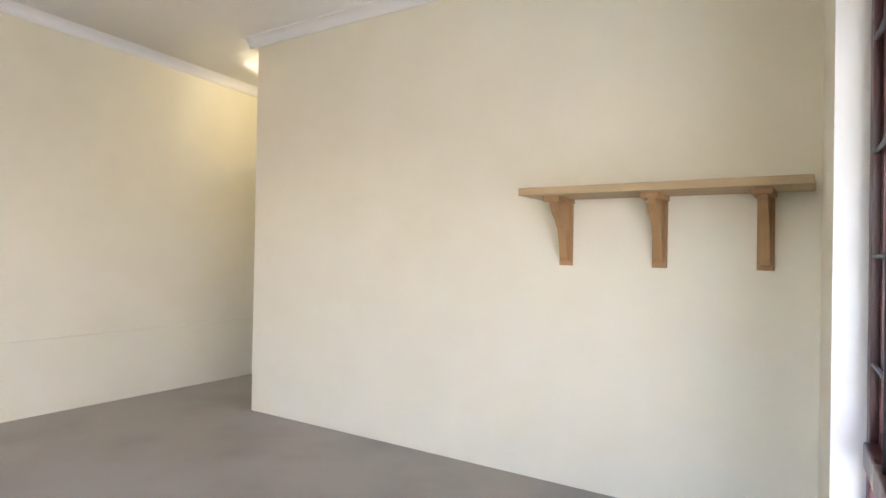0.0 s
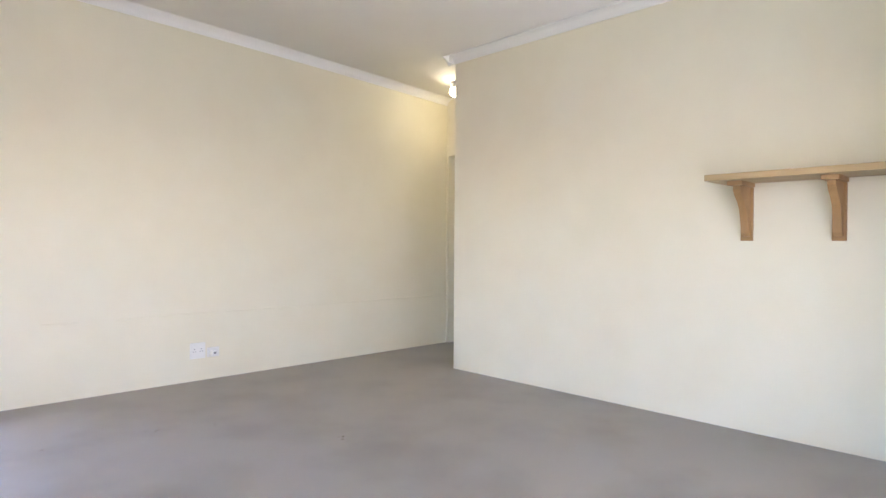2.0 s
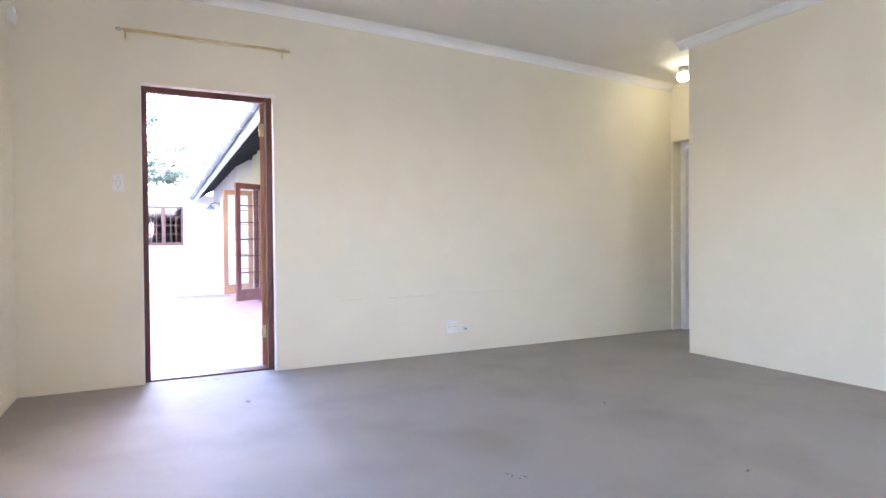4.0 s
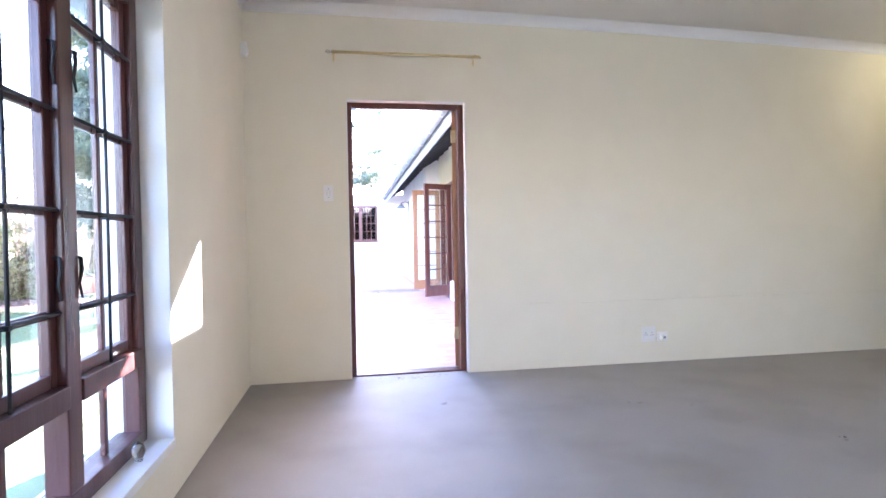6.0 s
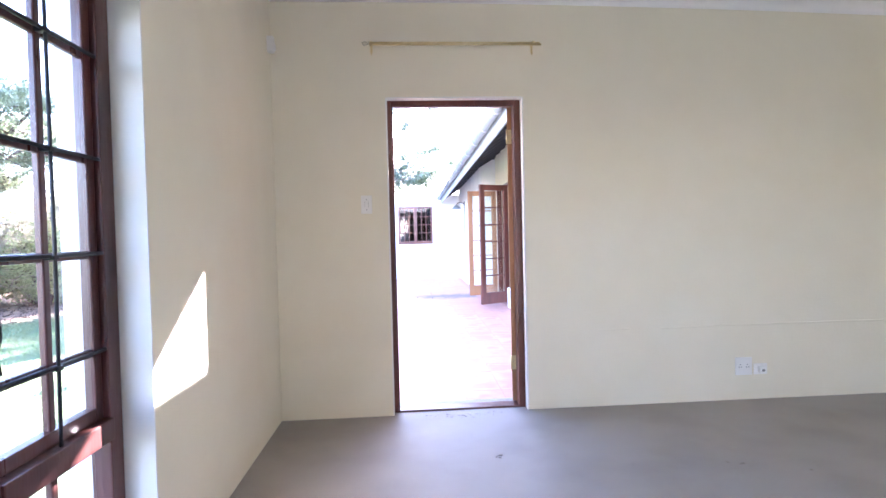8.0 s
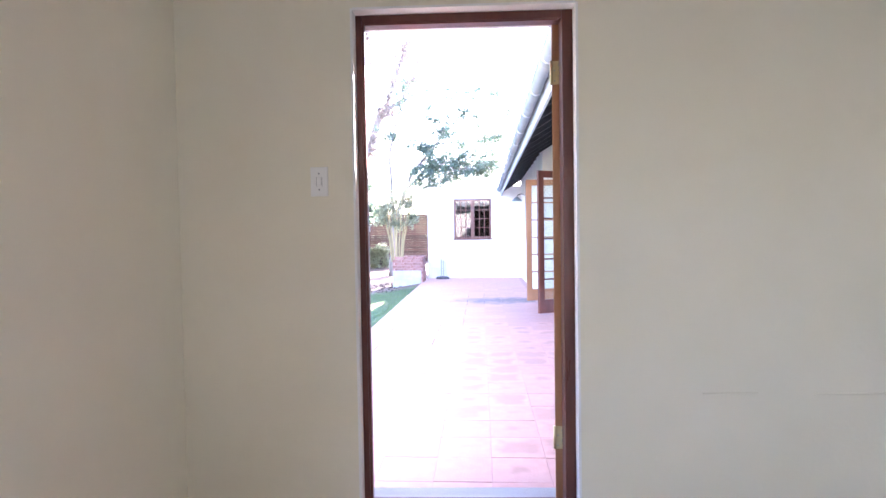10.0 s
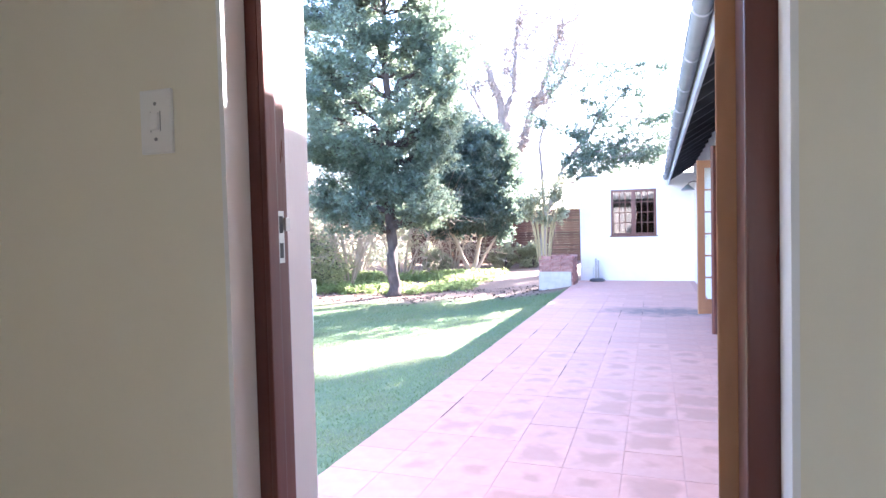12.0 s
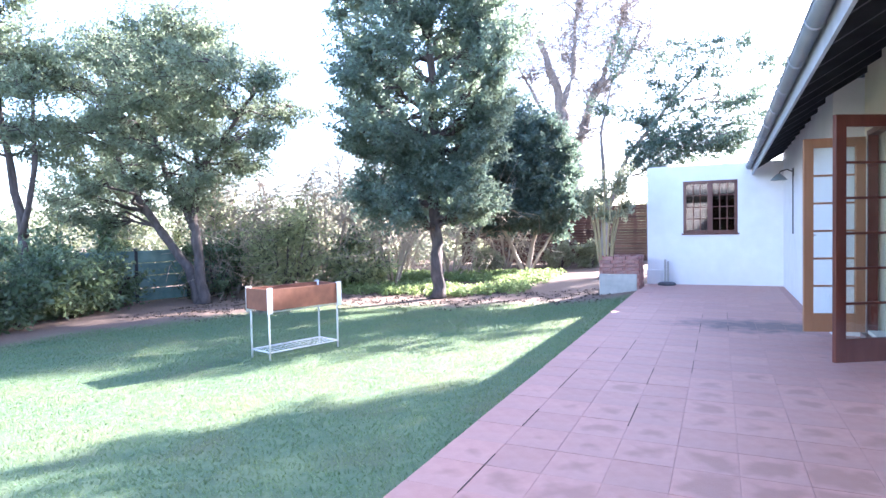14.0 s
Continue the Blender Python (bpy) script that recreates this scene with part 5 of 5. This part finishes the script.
tree("leafy_tree", "open grey-green tree leaning over the end wall", [[(-0.9, 16.9, G(-0.9, 16.9) - 0.05, 0.10), (-0.8, 16.9, 1.5, 0.08), (-0.2, 16.8, 3.0, 0.06), (0.8, 16.7, 4.2, 0.035), (1.6, 16.6, 5.0, 0.02)], [(-0.8, 16.9, 1.6, 0.06), (-0.9, 16.8, 3.6, 0.04), (-0.6, 16.8, 5.0, 0.02)]],
     [(0.6, 16.0, 3.3, 0.9, 0.8, 0.5, 20), (1.6, 16.0, 3.5, 0.9, 0.8, 0.5, 20), (2.4, 16.2, 3.4, 0.6, 0.6, 0.4, 12), (0.2, 16.2, 3.9, 0.7, 0.7, 0.4, 10), (0.7, 15.7, 2.65, 0.45, 0.5, 0.35, 9), (0.1, 15.8, 2.8, 0.4, 0.5, 0.4, 7), (1.6, 16.4, 5.0, 1.0, 0.7, 0.5, 7), (2.8, 16.6, 4.4, 0.8, 0.7, 0.4, 6), (0.3, 16.6, 5.0, 0.9, 0.7, 0.5, 6), (-0.8, 16.8, 4.4, 0.7, 0.7, 0.7, 5), (3.1, 16.0, 3.7, 0.5, 0.6, 0.3, 6),
      (0.9, 16.4, 4.4, 1.0, 0.8, 0.5, 12), (2.2, 16.4, 4.2, 0.8, 0.8, 0.5, 12), (3.4, 16.4, 5.0, 0.9, 0.9, 0.5, 7),
      (1.2, 16.6, 5.7, 1.2, 0.8, 0.5, 9), (2.6, 16.6, 5.6, 1.0, 0.8, 0.5, 8), (-0.2, 16.7, 5.6, 0.9, 0.8, 0.6, 7), (1.2, 15.9, 3.0, 0.9, 0.7, 0.4, 16), (2.0, 15.9, 3.1, 0.7, 0.6, 0.4, 12), (3.9, 16.8, 4.8, 0.7, 0.7, 0.5, 6)],
     M_BARK_PALE, L_GREY, per=75, size=0.08, clump=0.38)
# unseen tall trees added beyond the wing, whose shade falls over the lawn
for x_, y_, h_ in ((8.05, 17.5, 8.6), (10.2, 14.0, 8.2), (8.8, 31.0, 15.0)):
    tree("shade_tree", "unseen tall leafy tree added beyond the wing roof to shade the lawn", [[(x_, y_, G(x_, y_) - 0.05, 0.22), (x_ + 0.2, y_, h_ * 0.35, 0.17), (x_, y_ + 0.2, h_ * 0.65, 0.1), (x_ + 0.1, y_, h_ * 0.95, 0.04)]],
         [(x_ + 1.5 * math.cos(a_), y_ + 1.5 * math.sin(a_), h_ * f_, 1.2, 1.2, 0.8, 15) for a_, f_ in ((0.2, 0.62), (1.5, 0.7), (2.8, 0.6), (4.1, 0.72), (5.2, 0.6), (0.9, 0.86), (3.2, 0.88), (4.9, 0.85))] + [(x_, y_, h_ * 0.97, 1.0, 1.0, 0.7, 14)],
         M_BARK, L_OLIVE, per=130, size=0.13, clump=0.5)
ps = []
for k_ in range(11):
    a_ = k_ * 2.4
    x_, y_ = -0.33 + 0.13 * math.cos(a_), 12.85 + 0.13 * math.sin(a_)
    r_ = rng.uniform(0.012, 0.026)
    ps.append([(x_, y_, 0.40, r_), (x_ + 0.07 * math.cos(a_), y_ + 0.05 * math.sin(a_), 1.0, r_ * 0.85), (x_ + 0.20 * math.cos(a_), y_ + 0.12 * math.sin(a_), 1.6, r_ * 0.6), (x_ + 0.36 * math.cos(a_), y_ + 0.2 * math.sin(a_), 2.2 + 0.3 * rng.random(), r_ * 0.3)])
tree("planter_shrub", "tall shrub with many tan stems growing in the brick planter", ps,
     [(-0.5, 12.9, 1.9, 0.35, 0.35, 0.4, 12), (-0.1, 12.9, 2.0, 0.35, 0.35, 0.4, 12), (-0.7, 12.9, 1.6, 0.25, 0.3, 0.35, 8), (0.1, 12.95, 1.6, 0.2, 0.3, 0.3, 6), (-0.3, 12.8, 1.5, 0.3, 0.25, 0.3, 7)],
     M_STEM, L_PALE, per=40, size=0.075, clump=0.22, category="shrub", twig=0.006)


def shrub(name, label, x, y, r, h, leaf, bark=M_BARK, n_=16, per=140, size=0.08, clump=0.34, bare=False, stems=5):
    z = G(x, y)
    st, lb = [], []
    for k in range(stems):
        a = k * math.tau / stems + rng.random()
        q = (x + 0.55 * r * math.cos(a), y + 0.55 * r * math.sin(a), z + h * (0.35 + 0.55 * rng.random()))
        st.append([(x + 0.08 * math.cos(a), y + 0.08 * math.sin(a), z - 0.05, 0.035), (x + 0.3 * r * math.cos(a), y + 0.3 * r * math.sin(a), z + h * 0.3, 0.028), (*q, 0.014)])
        lb.append((*q, 0.55 * r, 0.55 * r, h * (0.2 + 0.2 * rng.random()), int(n_ * (0.5 + 0.7 * rng.random()))))
        if not bare:
            lb.append((x + 0.7 * r * math.cos(a + 0.6), y + 0.7 * r * math.sin(a + 0.6), z + h * 0.28, 0.4 * r, 0.4 * r, h * 0.22, max(4, n_ // 2)))
    if not bare:
        lb.append((x + 0.3 * r * rng.normal(), y + 0.3 * r * rng.normal(), z + h * 0.85, 0.4 * r, 0.4 * r, h * 0.25, n_ // 2))
    return tree(name, label, st, lb, bark, leaf, per, size, clump, "shrub", 0.022 if bare else 0.009, bare, "garden shrubs")


for x, y, r, h in ((-9.9, 6.0, 1.1, 1.55), (-10.2, 7.3, 1.0, 1.5), (-10.7, 8.6, 0.9, 1.3), (-10.6, 4.6, 1.2, 1.6), (-11.2, 2.8, 1.3, 1.7)):
    shrub("hedge_shrub", "dense dark green broad-leaved hedge shrub", x, y, r, h, L_DARK, n_=17, per=50, size=0.12, clump=0.40)
for x, y, r, h in ((-8.9, 13.6, 1.3, 2.1), (-10.6, 13.8, 1.3, 2.3), (-12.6, 12.6, 1.4, 2.3), (-7.2, 14.6, 1.0, 1.4), (-14.5, 10.5, 1.5, 2.8), (-8.4, 13.0, 1.1, 2.3), (-9.6, 14.6, 1.4, 3.0)):
    shrub("yellow_shrub", "tall loose yellow-green shrub", x, y, r, h, L_YELLOW, n_=10, per=30, size=0.10, clump=0.5)
for x, y, r, h in ((-7.9, 16.0, 1.2, 1.5), (-12.2, 10.2, 1.0, 2.0), (-10.9, 9.9, 0.7, 1.2), (-10.2, 12.4, 0.9, 1.6)):
    shrub("green_shrub", "dark green garden shrub", x, y, r, h, L_DARK, n_=10, per=30, size=0.11, clump=0.5)
for x, y, r, h in ((-7.2, 16.8, 1.9, 4.2), (-5.9, 18.3, 1.8, 3.2), (-9.2, 17.5, 2.0, 4.6), (-7.8, 18.8, 1.8, 3.8), (-6.6, 15.6, 1.3, 2.8), (-10.4, 15.8, 1.8, 4.0), (-5.0, 21.6, 1.5, 2.6), (-8.6, 15.2, 1.6, 3.6), (-11.6, 14.2, 1.6, 4.2), (-10.0, 12.9, 1.2, 2.6)):
    shrub("bare_shrub", "leafless shrub with arching brown branches", x, y, r, h, L_PALE, M_TWIG, n_=5, per=6, size=0.08, clump=0.75, bare=True, stems=6)
for x, y, r, h in ((-3.0, 21.5, 0.6, 0.9), (-1.9, 21.3, 0.5, 0.8), (-5.4, 20.6, 0.6, 0.9)):
    shrub("dry_shrub", "small dry pinkish shrub at the fence", x, y, r, h, L_PALE, n_=8, per=60, size=0.09, clump=0.22)

# fences
sf = thing("slat_fence", "dark brown fence of horizontal wooden slats", "fence", Matrix.Translation((-7.9, 23.2, -0.36)))
for k in range(6):
    b = B()
    box(b, k * 1.7 - 0.05, k * 1.7 + 0.05, 0.03, 0.12, 0, 2.25, 0.005)
    part("post", b, M_SLAT, sf)
b = B()
for k in range(22):
    z = 0.10 + k * 0.098
    j = 0.004 * math.sin(k * 2.1)
    box(b, -0.05, 8.6, -0.012 + j, 0.012 + j, z, z + 0.0935)
tagged(part("slats", b, M_SLAT, sf), kind="stuff")
gf = thing("panel_fence", "faded green panel fence between dark posts", "fence", Matrix.Translation((-11.7, 9.3, -0.5)) @ pose(0, 0, 0, 0, 0, 72))
for k in range(4):
    b = B()
    box(b, k * 1.25 - 0.035, k * 1.25 + 0.035, -0.035, 0.035, 0, 1.34, 0.004)
    part("post", b, M_BLACK, gf)
for k in range(3):
    for r in range(4):
        b = B()
        box(b, k * 1.25 + 0.04, k * 1.25 + 1.21, -0.02, 0.02, 0.06 + r * 0.31, 0.35 + r * 0.31, 0.006)
        part("panel", b, M_FENCE_GREEN, gf)

# stones at the foot of the small conifer
random.seed(9)
for k in range(3):
    b = B()
    bmesh.ops.create_icosphere(b, subdivisions=2, radius=0.14)
    for v_ in b.verts:
        v_.co *= 1 + 0.35 * noise.noise(v_.co * 6 + Vector((k * 3, 0, 0)))
        v_.co.z *= 0.6
    x, y = -4.1 + 0.33 * k, 18.6 + 0.25 * math.sin(k * 2)
    solid("garden_stone", b, M_STONE, "rough grey garden stone on bare earth", "stone", "garden stones", at=Matrix.Translation((x, y, G(x, y) + 0.05)))

# bits of twig and leaf blown in over the threshold
random.seed(14)
b = B()
for k_ in range(46):
    if k_ < 26:
        x, y = 1.2 + random.gauss(0, 0.16), -0.03 - abs(random.gauss(0, 0.05))
    else:
        x, y = random.choice(((2.45, -1.05), (2.75, -1.2), (1.9, -1.0), (2.1, -2.6), (3.2, -1.9), (3.0, -3.0), (1.3, -0.8)))
        x, y = x + random.gauss(0, 0.03), y + random.gauss(0, 0.03)
    a_, l_ = random.uniform(0, math.tau), random.uniform(0.004, 0.013)
    tube(b, [(x, y, 0.003), (x + l_ * math.cos(a_), y + l_ * math.sin(a_), 0.004), (x + 1.7 * l_ * math.cos(a_ + 0.3), y + 1.7 * l_ * math.sin(a_ + 0.3), 0.0035)], [0.0014, 0.0012, 0.0008], 4)
solid("floor_debris", b, M_SOIL, "dry twig and leaf bits on the carpet", "debris", kind="stuff")

# grass blades on the lawn
n_b = 220000
xy = np.stack([rng.uniform(-8.6, -0.05, n_b), rng.uniform(0.2, 12.2, n_b)], 1)
keep_ = [i for i, (x, y) in enumerate(xy) if x - 0.0227 * y < -0.275 and earth_amount(x, y) < 0.2 + 0.55 * rng.random()]
xy = xy[keep_]
zz = np.array([G(x, y) for x, y in xy])
k = len(xy)
hgt = rng.uniform(0.012, 0.032, k)
ang = rng.uniform(0, math.tau, k)
lean = rng.normal(0, 0.018, (k, 2))
w2 = rng.uniform(0.003, 0.006, k)
p = np.column_stack([xy, zz - 0.003])
side_ = np.column_stack([np.cos(ang), np.sin(ang), np.zeros(k)]) * w2[:, None]
v = np.stack([p - side_, p + side_, p + np.column_stack([lean, hgt])], 1).reshape(-1, 3)
me = bpy.data.meshes.new("grass")
me.from_pydata(v.tolist(), [], np.arange(3 * k).reshape(-1, 3).tolist())
me.materials.append(L_GRASS)
tagged(new("grass", me), "short green lawn grass", "grass", kind="stuff")

# ground cover in the bed behind the conifer
cc = []
while len(cc) < 520:
    x, y = rng.uniform(-9.2, -2.8), rng.uniform(13.2, 18.6)
    if noise.noise((x * 0.6, y * 0.6, 1.5)) > -0.12:
        cc.append((x, y, G(x, y) + 0.09))
tagged(new("ground_cover", leaf_mesh("ground_cover", cc, [0.24] * len(cc), 55, 0.085, L_COVER, 0.55)), "low bright green ground cover plants", "plants", kind="stuff")
# fallen leaves on the earth
cl_ = []
while len(cl_) < 900:
    x, y = rng.uniform(-9.5, -0.4), rng.uniform(8.5, 14.0)
    if earth_amount(x, y) > rng.random() * 0.9:
        cl_.append((x, y, G(x, y) + 0.008))
tagged(new("fallen_leaves", leaf_mesh("fallen_leaves", cl_, [0.10] * len(cl_), 4, 0.05, M_SOIL, 0.03)), "dry fallen leaves and twigs on bare earth", "leaves", kind="stuff")

# foliage beyond the garden boundary, its haze put into the leaf colour
fc, fr_ = [], []
for k in range(750):
    a = rng.uniform(math.radians(72), math.radians(185))
    d = rng.uniform(22, 33)
    x, y = d * math.cos(a) + 1, d * math.sin(a) + 2
    top = 2.3 + 1.4 * noise.noise((a * 4, 0, 5)) + 1.2 * noise.noise((a * 13, 0, 2))
    fc.append((x, y, -0.3 + rng.random() * max(0.8, top)))
    fr_.append(0.9)
tagged(new("far_foliage", leaf_mesh("far_foliage", fc, fr_, 70, 0.22, L_PALE, 0.8)), "pale bushes beyond the garden, haze in their leaf colour", "bushes", kind="stuff")

# ---- paving slabs ----
TS, TV = 0.312, 0.3365
b = B()
box(b, -TS / 2 + 0.0018, TS / 2 - 0.0018, -TV / 2 + 0.0018, TV / 2 - 0.0018, -0.03, 0.0, 0.002)
tile_me = mesh_of("paver", b, M_PAVE)
random.seed(21)
rest = B()
n_u = 10
for j in range(int((FW - 0.34) / TV) + 1):
    for i in range(n_u):
        u, v0 = -0.267 + TS / 2 + i * TS, 0.34 + TV / 2 + j * TV
        if u > UN - 0.10 or (u > UF - 0.1 and v0 > VS - 0.1) or v0 > FW - 0.12:
            continue
        dz = random.uniform(-0.0012, 0.0012)
        if v0 < 11.2:
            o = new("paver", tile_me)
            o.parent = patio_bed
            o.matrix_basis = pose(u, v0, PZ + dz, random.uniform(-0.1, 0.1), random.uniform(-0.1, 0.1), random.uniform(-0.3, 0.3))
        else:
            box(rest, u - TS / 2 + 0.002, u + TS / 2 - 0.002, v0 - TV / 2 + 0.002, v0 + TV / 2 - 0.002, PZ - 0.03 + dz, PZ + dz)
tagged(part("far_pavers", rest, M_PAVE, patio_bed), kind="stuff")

# dirt gathered in the open joints
random.seed(33)
b = B()
for row, va_, vb_ in ((1, 3.0, 6.7), (3, 4.3, 6.2), (4, 5.9, 9.2), (5, 8.2, 9.8), (2, 6.2, 7.4)):
    u, v = -0.267 + TS * row, va_
    while v < vb_:
        n_l = random.uniform(0.25, 0.75)
        w_l = random.uniform(0.0018, 0.0034)
        box(b, u - w_l, u + w_l, v, v + n_l, PZ - 0.006, PZ + 0.0022)
        v += n_l + random.uniform(0.15, 0.6)
dirt = solid("joint_dirt", b, M_SOIL, "dark soil in the open paving joints", "soil", kind="stuff", at=OUT)
